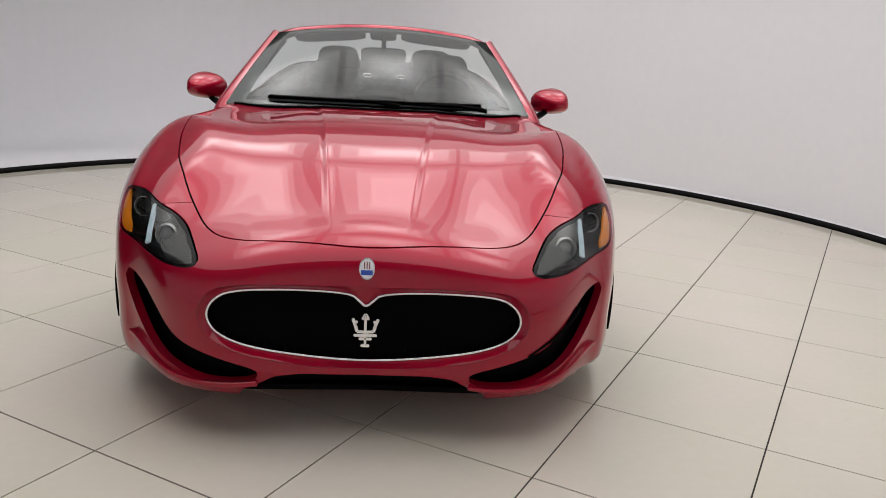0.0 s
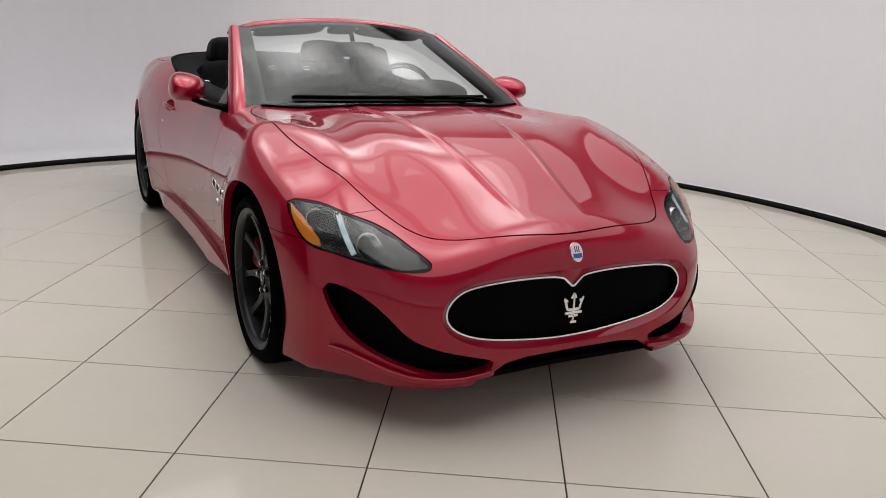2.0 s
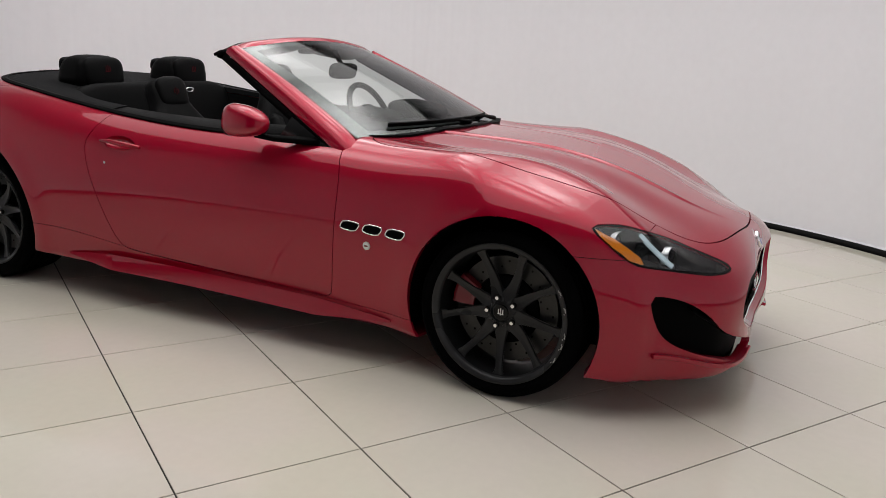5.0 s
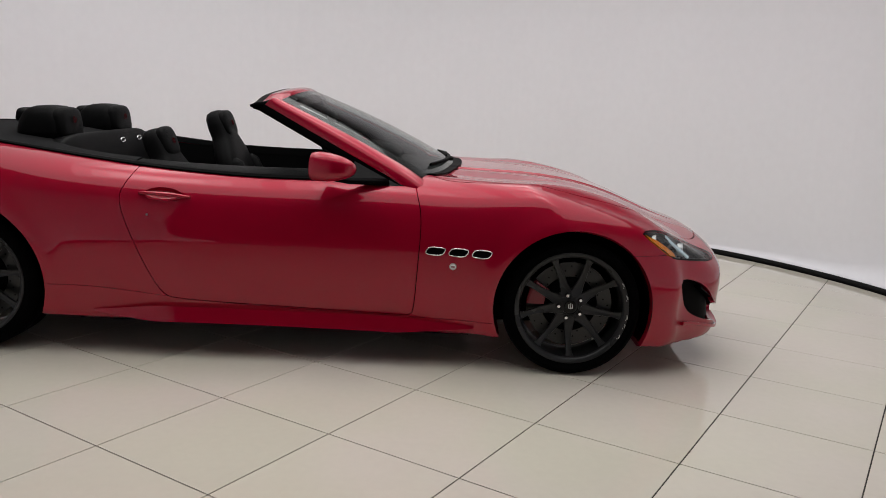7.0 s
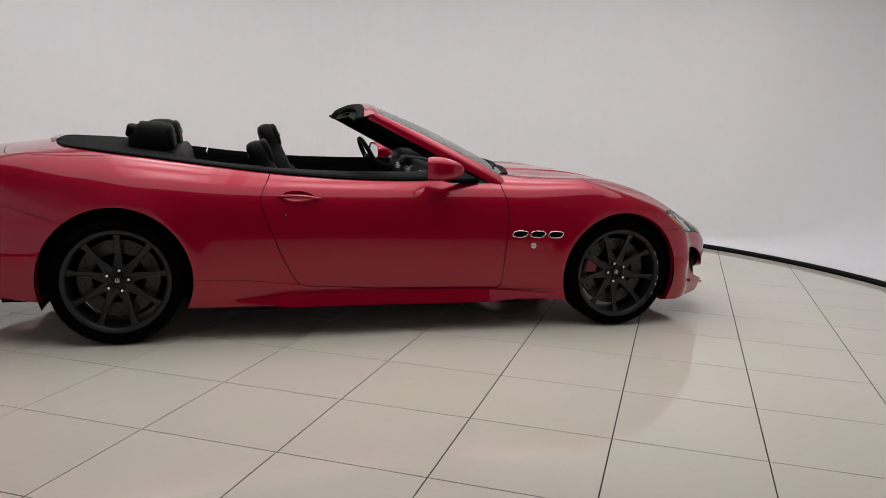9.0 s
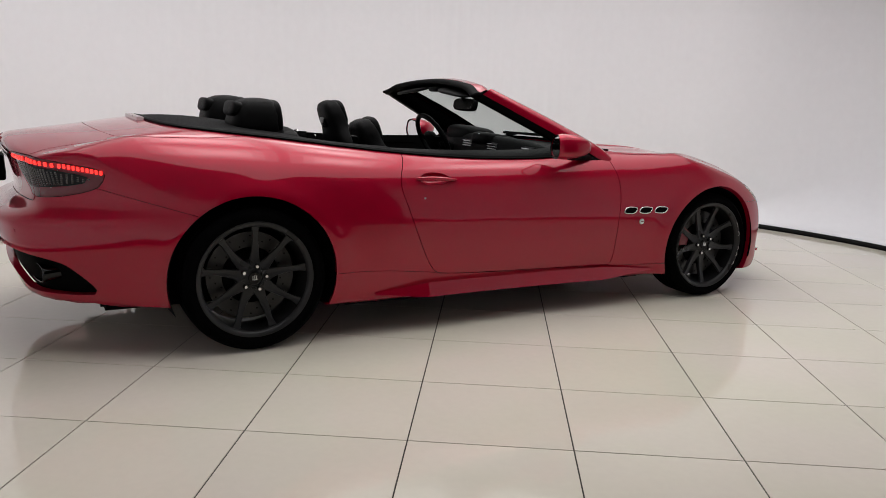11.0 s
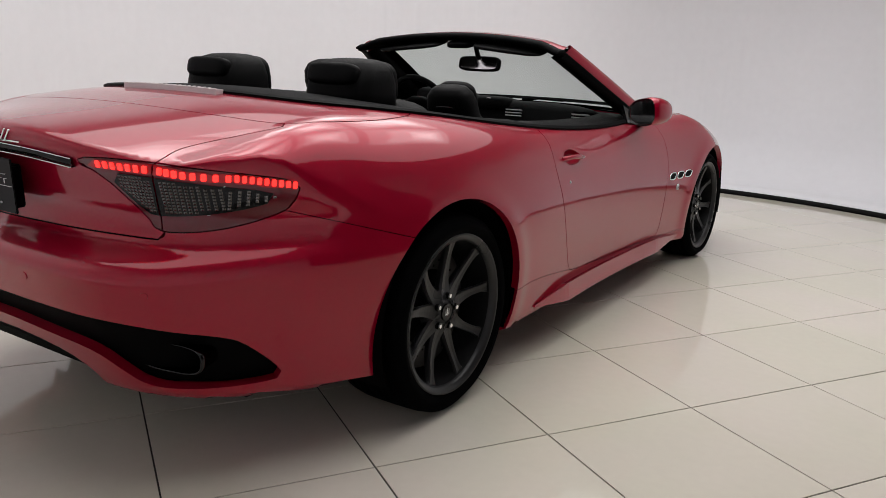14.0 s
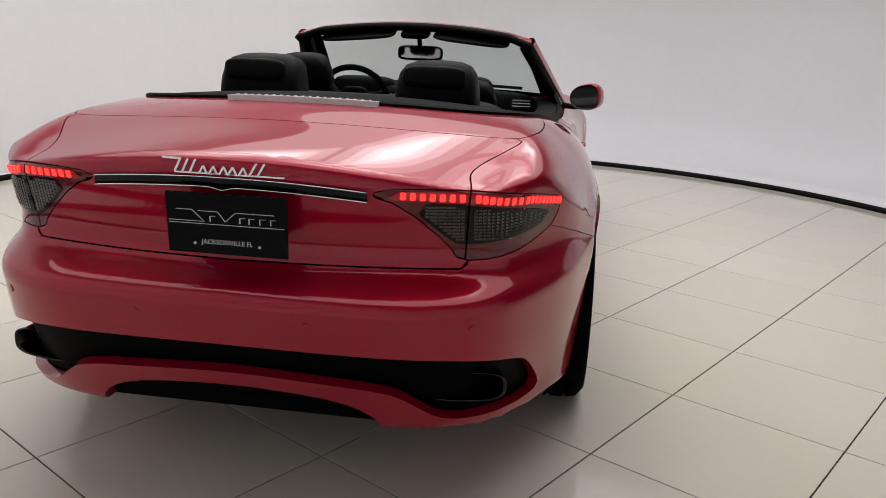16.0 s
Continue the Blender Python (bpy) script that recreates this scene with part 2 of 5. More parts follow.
    tagged(mesh_object("ceiling", bm, CEILING), "plain grey studio ceiling above the wall", "ceiling", kind="structure")


build_room()
TILE_O, TILE_A, TILE_S = (-1.287, 2.909), math.radians(58.25), 0.605


def build_floor():
    bm = bmesh.new()
    bmesh.ops.create_circle(bm, cap_ends=True, segments=160, radius=TABLE_R + 0.012)
    for v in bm.verts:
        v.co += Vector((*TABLE_C, -0.003))
    floor = tagged(mesh_object("floor", bm, GROUT), "turntable floor of glossy beige porcelain tiles with thin dark joints", "floor", kind="structure")
    s, g, b = TILE_S / 2, 0.0025, 0.0012
    e1 = np.array((math.cos(TILE_A), math.sin(TILE_A))) * TILE_S
    e2 = np.array((-e1[1], e1[0]))
    turn = Matrix.Rotation(-TILE_A, 2)

    def tile_mesh(corners):
        """One tile over the given outline, with a small chamfer round its face."""
        bm = bmesh.new()
        p = np.array(corners)
        mid = p.mean(0)
        rings = []
        for inset, z in ((0.0, -0.008), (0.0, -b), (b, 0.0)):
            rings.append([bm.verts.new((*(mid + (q - mid) * (1 - inset / max(np.hypot(*(q - mid)), 0.02))), z)) for q in p])
        k = len(p)
        for lo, hi in zip(rings, rings[1:]):
            for i in range(k):
                bm.faces.new((lo[i], lo[(i + 1) % k], hi[(i + 1) % k], hi[i]))
        bm.faces.new(rings[-1])
        me = bpy.data.meshes.new("tile")
        bm.to_mesh(me)
        bm.free()
        me.materials.append(TILE)
        return me

    h = s - g
    square = [(-h, -h), (h, -h), (h, h), (-h, h)]
    whole_tile = tile_mesh(square)
    for i in range(-14, 14):
        for j in range(-14, 14):
            c = np.array(TILE_O) + e1 * (i + 0.5) + e2 * (j + 0.5)
            d = c - np.array(TABLE_C)
            if np.hypot(*d) > TABLE_R + 0.43:
                continue
            local = np.array(turn @ Vector(-d))
            far = max(np.hypot(*(np.array(q) - local)) for q in square)
            me = whole_tile
            if far > TABLE_R:
                # a tile cut to the round edge
                fine = [np.array(square[k]) + (np.array(square[(k + 1) % 4]) - square[k]) * u for k in range(4) for u in np.linspace(0, 1, 24, endpoint=False)]
                kept = []
                for q in fine:
                    w = q - local
                    r = np.hypot(*w)
                    q = q if r <= TABLE_R else local + w * TABLE_R / r
                    if np.all(np.abs(q) <= h + 1e-6) and (not kept or np.hypot(*(q - kept[-1])) > 0.004):
                        kept.append(q)
                if len(kept) < 3:
                    continue
                x, y = np.array(kept).T
                if 0.5 * abs(np.dot(x, np.roll(y, 1)) - np.dot(y, np.roll(x, 1))) < 0.002:
                    continue
                me = tile_mesh(kept)
            t = new("tile", me)
            t.parent = floor
            t.matrix_basis = pose(c[0], c[1], 0, 0, 0, math.degrees(TILE_A))


build_floor()

# ---- car body surface ----
# The car faces -y; the front axle lies at y = 0, the rear one at y = AXLE; z = 0 is the floor.
AXLE = 2.942
mid_z = spline([-0.9, -0.75, -0.6, -0.3, 0, 0.3, 0.6, 0.85, 1.2, 2.0, 2.6, 3.0, 3.3, 3.6, 3.9, 4.1],
               [0.596, 0.658, 0.704, 0.821, 0.9, 0.931, 0.942, 0.95, 0.957, 0.966, 1.011, 1.063, 1.067, 1.028, 0.990, 0.955])
crest_z = spline([-0.9, -0.6, -0.3, 0, 0.3, 0.6, 0.9, 1.4, 2.0, 2.5, 2.9, 3.2, 3.5, 3.8, 4.1],
                 [0.475, 0.631, 0.817, 0.92, 0.925, 0.932, 0.936, 0.928, 0.935, 0.97, 1.012, 1.026, 1.001, 0.927, 0.858])
crest_x = spline([-0.9, -0.3, 0, 0.5, 0.9, 1.4, 2.0, 2.5, 2.9, 3.3, 3.7, 4.1],
                 [0.612, 0.714, 0.773, 0.791, 0.798, 0.812, 0.807, 0.769, 0.723, 0.687, 0.638, 0.581])
half_w = spline([-0.9, -0.5, -0.3, 0, 0.4, 0.8, 1.2, 1.8, 2.2, 2.6, 2.94, 3.2, 3.5, 3.8, 4.1],
                [0.839, 0.925, 0.955, 0.971, 0.938, 0.909, 0.9, 0.911, 0.937, 0.96, 0.951, 0.926, 0.891, 0.852, 0.804])
nose_y = spline([0.08, 0.16, 0.22, 0.3, 0.4, 0.5, 0.56, 0.6, 0.65, 0.75, 0.9],
                [-0.792, -0.825, -0.844, -0.841, -0.847, -0.839, -0.822, -0.806, -0.769, -0.606, -0.134])
nose_plan = spline([0, 0.25, 0.5, 0.65, 0.75, 0.82, 0.87, 0.92, 1.0],
                   [0.0, -0.01, 0.005, 0.089, 0.211, 0.293, 0.343, 0.472, 0.814])
tail_y = spline([0.1, 0.2, 0.35, 0.5, 0.6, 0.655, 0.69, 0.72, 0.8, 0.88, 0.93, 0.965, 1.0, 1.1],
                [3.835, 3.887, 3.952, 4.006, 4.026, 4.01, 3.95, 3.93, 3.938, 3.957, 3.972, 3.975, 3.962, 3.92])
tail_plan = spline([0, 0.35, 0.5, 0.6, 0.68, 0.79, 0.87, 0.93, 1.0],
                   [0.0, 0.028, 0.057, 0.086, 0.142, 0.33, 0.518, 0.762, 1.132])
bumper_plan = spline([0, 0.35, 0.5, 0.6, 0.68, 0.79, 0.87, 0.93, 1.0],
                     [-0.0, 0.006, 0.028, 0.071, 0.138, 0.328, 0.536, 0.786, 1.16])
floor_z = spline([-0.9, -0.4, 0.4, 1.5, 2.5, 3.3, 3.7, 4.0],
                 [0.14, 0.145, 0.166, 0.168, 0.182, 0.226, 0.256, 0.271])


def smooth_max(a, b, k):
    h = np.maximum(k - np.abs(a - b), 0) / k
    return np.maximum(a, b) + h * h * k / 4


def step(t):
    t = np.clip(t, 0, 1)
    return t * t * (3 - 2 * t)


def top_z(x, y):
    x = np.abs(x)
    h0, hc, xc = mid_z(y), crest_z(y), crest_x(y)
    s = np.minimum(x / xc, 1)
    z = h0 + (hc - h0) * s * s - 1.1 * np.maximum(x - xc, 0) ** 2
    hood = step((y + 0.75) / 0.4) * step((0.95 - y) / 0.5)
    z = z - 0.016 * hood * np.sin(np.pi * np.clip((s - 0.38) / 0.62, 0, 1)) ** 2
    ridge = 0.115 + 0.165 * (y + 0.75) / 1.5
    z = z - 0.007 * hood * step((x - ridge) / 0.03) + 0.0014 * hood * np.exp(-((x - ridge) / 0.011) ** 2)
    return z


def side_x(y, z):
    zm = 0.58 + 0.02 * step((y - 1) / 2)
    up, lo = np.maximum(z - zm, 0), np.maximum(zm - z, 0)
    g = half_w(y) - 0.82 * up ** 2 - 0.23 * lo ** 2
    for yc, zc, r in ((0, 0.335, 0.40), (AXLE, 0.345, 0.415)):
        d = np.hypot(y - yc, z - zc)
        g = g + 0.010 * np.exp(-((d - r) / 0.06) ** 2)
    return g


def shape(p):
    """Below 0 inside the closed body, above 0 outside it."""
    x, y, z = np.abs(p[..., 0]), p[..., 1], p[..., 2]
    f = smooth_max(z - top_z(x, y), x - side_x(y, z), 0.15 - 0.055 * step((0.7 - y) / 0.5) - 0.1 * step((y - 3.1) / 0.5))
    f = smooth_max(f, nose_y(z) + nose_plan(x) - y, 0.07)
    f = smooth_max(f, y - tail_y(z) + tail_plan(x) + (bumper_plan(x) - tail_plan(x)) * step((0.71 - z) / 0.06), 0.03)
    return smooth_max(f, floor_z(y) - z, 0.03)


def shape_normal(p, e=0.002):
    g = np.stack([shape(p + np.eye(3)[i] * e) - shape(p - np.eye(3)[i] * e) for i in range(3)], -1)
    return g / np.linalg.norm(g, axis=-1, keepdims=True)


def body_grid(n_end=56, n_mid=170, n_round=230):
    """Points of the body's surface: rows from the nose to the tail, columns round the section, found along rays from a spine."""
    lat = np.concatenate([np.linspace(-90, 0, n_end, endpoint=False), np.zeros(n_mid), np.linspace(0, 90, n_end + 1)[1:]])
    y0 = np.concatenate([np.full(n_end, -0.25), np.linspace(-0.25, 3.35, n_mid), np.full(n_end, 3.35)])
    z0 = 0.40 + 0.18 * step((y0 + 0.25) / 3.6)
    lat = np.radians(np.where(lat < 0, -90 * np.abs(lat / 90) ** 0.85, 90 * (lat / 90) ** 0.85))
    th = np.linspace(0, 2 * np.pi, n_round, endpoint=False)
    fine = np.radians(np.linspace(11.3, 31.7, 40))
    th = np.sort(np.concatenate([th, fine, 2 * np.pi - fine]))
    n_round = len(th)
    d = np.stack([np.cos(lat)[:, None] * np.sin(th), np.broadcast_to(np.sin(lat)[:, None], (len(lat), n_round)), np.cos(lat)[:, None] * np.cos(th)], -1)
    c = np.stack([np.zeros_like(y0), y0, z0], -1)[:, None, :]
    lo, hi = np.zeros(d.shape[:2]), np.full(d.shape[:2], 1.6)
    first = np.full(d.shape[:2], 1.6)
    for r in np.linspace(1.6, 0.05, 60):
        out = shape(c + d * r) > 0
        first = np.where(out, r, first)
    hi = first
    for _ in range(40):
        m = (lo + hi) / 2
        ins = shape(c + d * m[..., None] if np.ndim(m) else c + d * m) < 0
        lo, hi = np.where(ins, m, lo), np.where(ins, hi, m)
    p = c + d * hi[..., None]
    rows = p.shape[0]
    q = np.arange(rows * n_round).reshape(rows, n_round)
    a, b = q[:-1], q[1:]
    faces = np.stack([a, np.roll(a, -1, 1), np.roll(b, -1, 1), b], -1).reshape(-1, 4)
    return p.reshape(-1, 3), [tuple(f) for f in faces]

# ---- tools for panels ----
def clip(mesh, s):
    """The part of a mesh where the field s, given at its points, is below 0."""
    v, n, faces = mesh
    s = np.where(np.abs(s) < 1e-7, 1e-7, s)
    neg = (s < 0).tolist()
    sl = s.tolist()
    out, cut, extra = [], {}, []
    base = len(v)
    for f in faces:
        k = [neg[i] for i in f]
        if all(k):
            out.append(f)
        elif any(k):
            g = []
            for a, i in enumerate(f):
                j = f[(a + 1) % len(f)]
                if neg[i]:
                    g.append(i)
                if neg[i] != neg[j]:
                    key = (i, j) if i < j else (j, i)
                    if key not in cut:
                        cut[key] = base + len(extra)
                        extra.append((key[0], key[1], sl[key[0]] / (sl[key[0]] - sl[key[1]])))
                    g.append(cut[key])
            if len(g) > 2:
                out.append(tuple(g))
    if extra:
        i, j, w = np.array([e[0] for e in extra]), np.array([e[1] for e in extra]), np.array([e[2] for e in extra])[:, None]
        v = np.concatenate([v, v[i] + (v[j] - v[i]) * w])
        m = n[i] + (n[j] - n[i]) * w
        n = np.concatenate([n, m / np.linalg.norm(m, axis=1, keepdims=True)])
    used = np.unique(np.array([i for f in out for i in f], int)) if out else np.zeros(0, int)
    back = np.zeros(len(v), int)
    back[used] = np.arange(len(used))
    back = back.tolist()
    return v[used], n[used], [tuple(back[i] for i in f) for f in out]


def split(mesh, field, gap=0.002):
    s = field(mesh[0])
    return clip(mesh, s + gap), clip(mesh, gap - s)


def rounded(poly, times=2):
    """A closed outline with its corners cut round."""
    p = np.asarray(poly, float)
    for _ in range(times):
        q = np.roll(p, -1, 0)
        p = np.stack([0.75 * p + 0.25 * q, 0.25 * p + 0.75 * q], 1).reshape(-1, 2)
    return p


def outline_distance(q, poly):
    """The signed distance of points to a closed outline in the plane, below 0 inside."""
    d = np.full(len(q), 1e9)
    inside = np.zeros(len(q), bool)
    for a, b in zip(poly, np.roll(poly, -1, 0)):
        e, w = b - a, q - a
        t = np.clip(w @ e / max(e @ e, 1e-12), 0, 1)
        d = np.minimum(d, ((w - t[:, None] * e) ** 2).sum(1))
        c = (a[1] > q[:, 1]) != (b[1] > q[:, 1])
        if abs(b[1] - a[1]) > 1e-12:
            inside ^= c & (q[:, 0] < (b[0] - a[0]) * (q[:, 1] - a[1]) / (b[1] - a[1]) + a[0])
    return np.where(inside, -1, 1) * np.sqrt(d)


def mirror_poly(half):
    return list(half) + [(-x, y) for x, y in half[::-1] if abs(x) > 1e-6]


def panel(name, mesh, mat, parent, depth=0.012, label="", offset=0.0):
    """A sheet of the body with its own normals and, along its edges, a return of the given depth."""
    v, n, faces = mesh
    v = v + n * offset
    count = {}
    for f in faces:
        for a, i in enumerate(f):
            j = f[(a + 1) % len(f)]
            key = (i, j) if i < j else (j, i)
            count.setdefault(key, []).append((i, j))
    verts, all_faces = [tuple(p) for p in v], list(faces)
    flange = 0
    if depth:
        top, low = {}, {}
        for pairs in count.values():
            if len(pairs) == 1:
                i, j = pairs[0]
                for k in (i, j):
                    if k not in top:
                        top[k] = len(verts)
                        verts.append(tuple(v[k]))
                        low[k] = len(verts)
                        verts.append(tuple(v[k] - n[k] * depth))
                all_faces.append((top[j], top[i], low[i], low[j]))
                flange += 1
    me = bpy.data.meshes.new(name)
    me.from_pydata(verts, [], all_faces)
    me.materials.append(mat)
    me.polygons.foreach_set("use_smooth", [True] * len(all_faces))
    me.update()
    normals = []
    for k, f in enumerate(all_faces):
        if k < len(faces):
            normals += [tuple(n[i]) for i in f]
        else:
            normals += [tuple(me.polygons[k].normal)] * len(f)
    me.normals_split_custom_set(normals)
    ob = new(name, me)
    ob.parent = parent
    return tagged(ob, label) if label else ob


def two_sides(mesh):
    return clip(mesh, mesh[0][:, 0]), clip(mesh, -mesh[0][:, 0])


def hit_body(o, d, far=2.0):
    """Where a ray from outside meets the body's surface, and the normal there."""
    o, d = np.asarray(o, float), np.asarray(d, float) / np.linalg.norm(d)
    s = np.arange(0, far, 0.004)
    inside = shape(o + d * s[:, None]) < 0
    k = int(np.argmax(inside)) if inside.any() else len(s) - 1
    lo, hi = s[max(k - 1, 0)], s[k]
    for _ in range(25):
        m = (lo + hi) / 2
        lo, hi = (lo, m) if shape(o + d * m) < 0 else (m, hi)
    p = o + d * hi
    return p, shape_normal(p)


def on_side(sx, y, z):
    return hit_body((sx * 1.3, y, z), (-sx, 0, 0))


def on_front(x, z):
    return hit_body((x, -1.3, z), (0, 1, 0))


def on_rear(x, z):
    return hit_body((x, 4.4, z), (0, -1, 0))


def on_top(x, y):
    return hit_body((x, y, 1.4), (0, 0, -1))


def frame_at(p, n, up=(0, 0, 1)):
    """A pose at p whose z axis is the normal n and whose y axis leans to up."""
    z = Vector(n).normalized()
    x = Vector(up).cross(z).normalized()
    y = z.cross(x)
    return Matrix.Translation(p) @ Matrix((x, y, z)).transposed().to_4x4()


def sweep(path, profile, closed=False, up=(0, 0, 1), scale=None, caps=True, ups=None):
    """A bmesh: the profile (side, up) carried along the path."""
    bm = bmesh.new()
    path = [Vector(p) for p in path]
    rings = []
    for i, p in enumerate(path):
        a = path[i - 1] if (i or closed) else p
        b = path[(i + 1) % len(path)] if (i + 1 < len(path) or closed) else p
        t = (b - a).normalized()
        u = Vector(ups[i] if ups is not None else up)
        side = t.cross(u).normalized()
        u2 = side.cross(t)
        k = scale[i] if scale is not None else 1.0
        rings.append([bm.verts.new(p + side * q[0] * k + u2 * q[1] * k) for q in profile])
    pairs = list(zip(rings, rings[1:])) + ([(rings[-1], rings[0])] if closed else [])
    m = len(profile)
    for r, q in pairs:
        for i in range(m):
            bm.faces.new((r[i], r[(i + 1) % m], q[(i + 1) % m], q[i]))
    if caps and not closed:
        bm.faces.new(rings[0][::-1])
        bm.faces.new(rings[-1])
    bmesh.ops.recalc_face_normals(bm, faces=bm.faces)
    return bm


def circle(r, k=10, ry=None):
    return [(r * math.cos(2 * math.pi * i / k), (ry or r) * math.sin(2 * math.pi * i / k)) for i in range(k)]


def superbox(bm, m, a, b, c, e=0.35, nu=28, nv=14):
    """A cushion-like rounded box with the half sizes a, b, c, added to bm at the pose m."""
    pw = lambda t, k: math.copysign(abs(t) ** k, t)
    grid = []
    for j in range(1, nv):
        v = -math.pi / 2 + math.pi * j / nv
        grid.append([bm.verts.new(m @ Vector((a * pw(math.cos(v), e) * pw(math.cos(u), e), b * pw(math.cos(v), e) * pw(math.sin(u), e), c * pw(math.sin(v), e))))
                     for u in (2 * math.pi * i / nu for i in range(nu))])
    lo, hi = bm.verts.new(m @ Vector((0, 0, -c))), bm.verts.new(m @ Vector((0, 0, c)))
    for r, q in zip(grid, grid[1:]):
        for i in range(nu):
            bm.faces.new((r[i], r[(i + 1) % nu], q[(i + 1) % nu], q[i]))
    for i in range(nu):
        bm.faces.new((lo, grid[0][(i + 1) % nu], grid[0][i]))
        bm.faces.new((hi, grid[-1][i], grid[-1][(i + 1) % nu]))
    return bm


def box(bm, m, sx, sy, sz, bevel=0.0):
    r = bmesh.ops.create_cube(bm, size=1.0, matrix=m @ Matrix.Diagonal((sx, sy, sz, 1)))
    if bevel:
        es = list({e for v in r["verts"] for e in v.link_edges})
        bmesh.ops.bevel(bm, geom=es, offset=bevel, segments=2, affect="EDGES")
    return bm


def disc(bm, m, r, h, seg=28):
    bmesh.ops.create_cone(bm, cap_ends=True, segments=seg, radius1=r, radius2=r * 0.94, depth=h, matrix=m)
    return bm


def revolve(profile, seg=72):
    """A bmesh: the profile (radius, axial) turned round the z axis."""
    bm = bmesh.new()
    rings = [[bm.verts.new((r * math.cos(2 * math.pi * i / seg), r * math.sin(2 * math.pi * i / seg), h)) for i in range(seg)] for r, h in profile]
    for a, b in zip(rings, rings[1:]):
        for i in range(seg):
            bm.faces.new((a[i], a[(i + 1) % seg], b[(i + 1) % seg], b[i]))
    bmesh.ops.recalc_face_normals(bm, faces=bm.faces)
    return bm


# ---- the car: outer panels ----
AMBER = material("amber_reflector", (0.75, 0.22, 0.012), 0.2, vary=0.08, coat=0.6)
LAMP_DARK = material("lamp_bowl", (0.006, 0.006, 0.007), 0.3, vary=0.1, spec=0.25)
LENS_SMOKE = material("smoked_lens", (0.004, 0.0035, 0.0035), 0.12, vary=0.35, grain=120, coat=0.3, spec=0.15)
LENS_RED = material("dark_red_lens", (0.11, 0.002, 0.008), 0.1, vary=0.1, coat=0.5)
LED_RED = material("lit_red_led", (0.3, 0.002, 0.003), 0.3, emit=(1.0, 0.02, 0.016), emit_strength=2.7)
LED_WHITE = material("lit_white_led", (0.3, 0.36, 0.4), 0.2, vary=0.5, grain=260, emit=(0.75, 0.92, 1.0), emit_strength=0.25)
# weak emission of its own stands in for diode light scattered in the lens
LED_GLOW = material("lit_red_lens", (0.2, 0.002, 0.006), 0.15, vary=0.25, grain=160, coat=0.5, emit=(1.0, 0.006, 0.018), emit_strength=0.09)
BADGE_WHITE = material("badge_white", (0.75, 0.76, 0.78), 0.25, coat=0.8, vary=0.03)
BADGE_BLUE = material("badge_blue", (0.03, 0.08, 0.4), 0.25, coat=0.8, vary=0.05)
CALIPER = material("red_caliper", (0.13, 0.003, 0.01), 0.35, coat=0.3, vary=0.06)
DISC = material("brake_disc_steel", (0.05, 0.049, 0.048), 0.4, 0.8, vary=0.1, grain=90)
STITCH = material("dark_red_thread", (0.07, 0.004, 0.007), 0.8, vary=0.1, spec=0.1)
LIGHT_LENS = material("pale_ribbed_lens", (0.62, 0.56, 0.57), 0.3, vary=0.05)
PLATE = material("black_plate", (0.002, 0.002, 0.0024), 0.3, vary=0.05, spec=0.1)
PRINT = material("pale_print", (0.55, 0.55, 0.55), 0.4, vary=0.03)


def glass_material(name, tint, rough=0.0):
    m = bpy.data.materials.new(name)
    m.use_nodes = True
    nt = m.node_tree
    nt.nodes.remove(nt.nodes["Principled BSDF"])
    tr, gl, mx = nt.nodes.new("ShaderNodeBsdfTransparent"), nt.nodes.new("ShaderNodeBsdfGlossy"), nt.nodes.new("ShaderNodeMixShader")
    lw = nt.nodes.new("ShaderNodeLayerWeight")
    lw.inputs["Blend"].default_value = 0.5
    pw, sc = nt.nodes.new("ShaderNodeMath"), nt.nodes.new("ShaderNodeMath")
    pw.operation, pw.inputs[1].default_value = "POWER", 5.0
    sc.operation, sc.inputs[1].default_value, sc.inputs[2].default_value = "MULTIPLY_ADD", 0.8, 0.06
    nt.links.new(lw.outputs["Facing"], pw.inputs[0])
    nt.links.new(pw.outputs[0], sc.inputs[0])
    tr.inputs["Color"].default_value = (*tint, 1)
    gl.inputs["Roughness"].default_value = rough
    nt.links.new(sc.outputs[0], mx.inputs[0])
    nt.links.new(tr.outputs[0], mx.inputs[1])
    nt.links.new(gl.outputs[0], mx.inputs[2])
    nt.links.new(mx.outputs[0], nt.nodes["Material Output"].inputs["Surface"])
    return m


GLASS = glass_material("windshield_glass", (0.73, 0.79, 0.77), 0.03)
LAMP_GLASS = glass_material("clear_lamp_cover", (0.86, 0.88, 0.88))

car = new("convertible_car")
tagged(car, "glossy red two-door convertible with its roof down on the tiles", "car")

bv, bf = body_grid()
bn = shape_normal(bv)
f0 = bf[len(bf) // 2 + 20]
a0, b0, c0 = (bv[i] for i in f0[:3])
if np.dot(np.cross(b0 - a0, c0 - a0), bn[f0[0]]) < 0:
    bf = [f[::-1] for f in bf]
whole = (bv, bn, bf)

ARCHES = ((-0.006, 0.337, 0.387), (2.947, 0.353, 0.397))


def arch_field(p):
    d = np.minimum.reduce([np.hypot(p[:, 1] - y, p[:, 2] - z) - r for y, z, r in ARCHES])
    return np.maximum(d, 0.4 - np.abs(p[:, 0]))


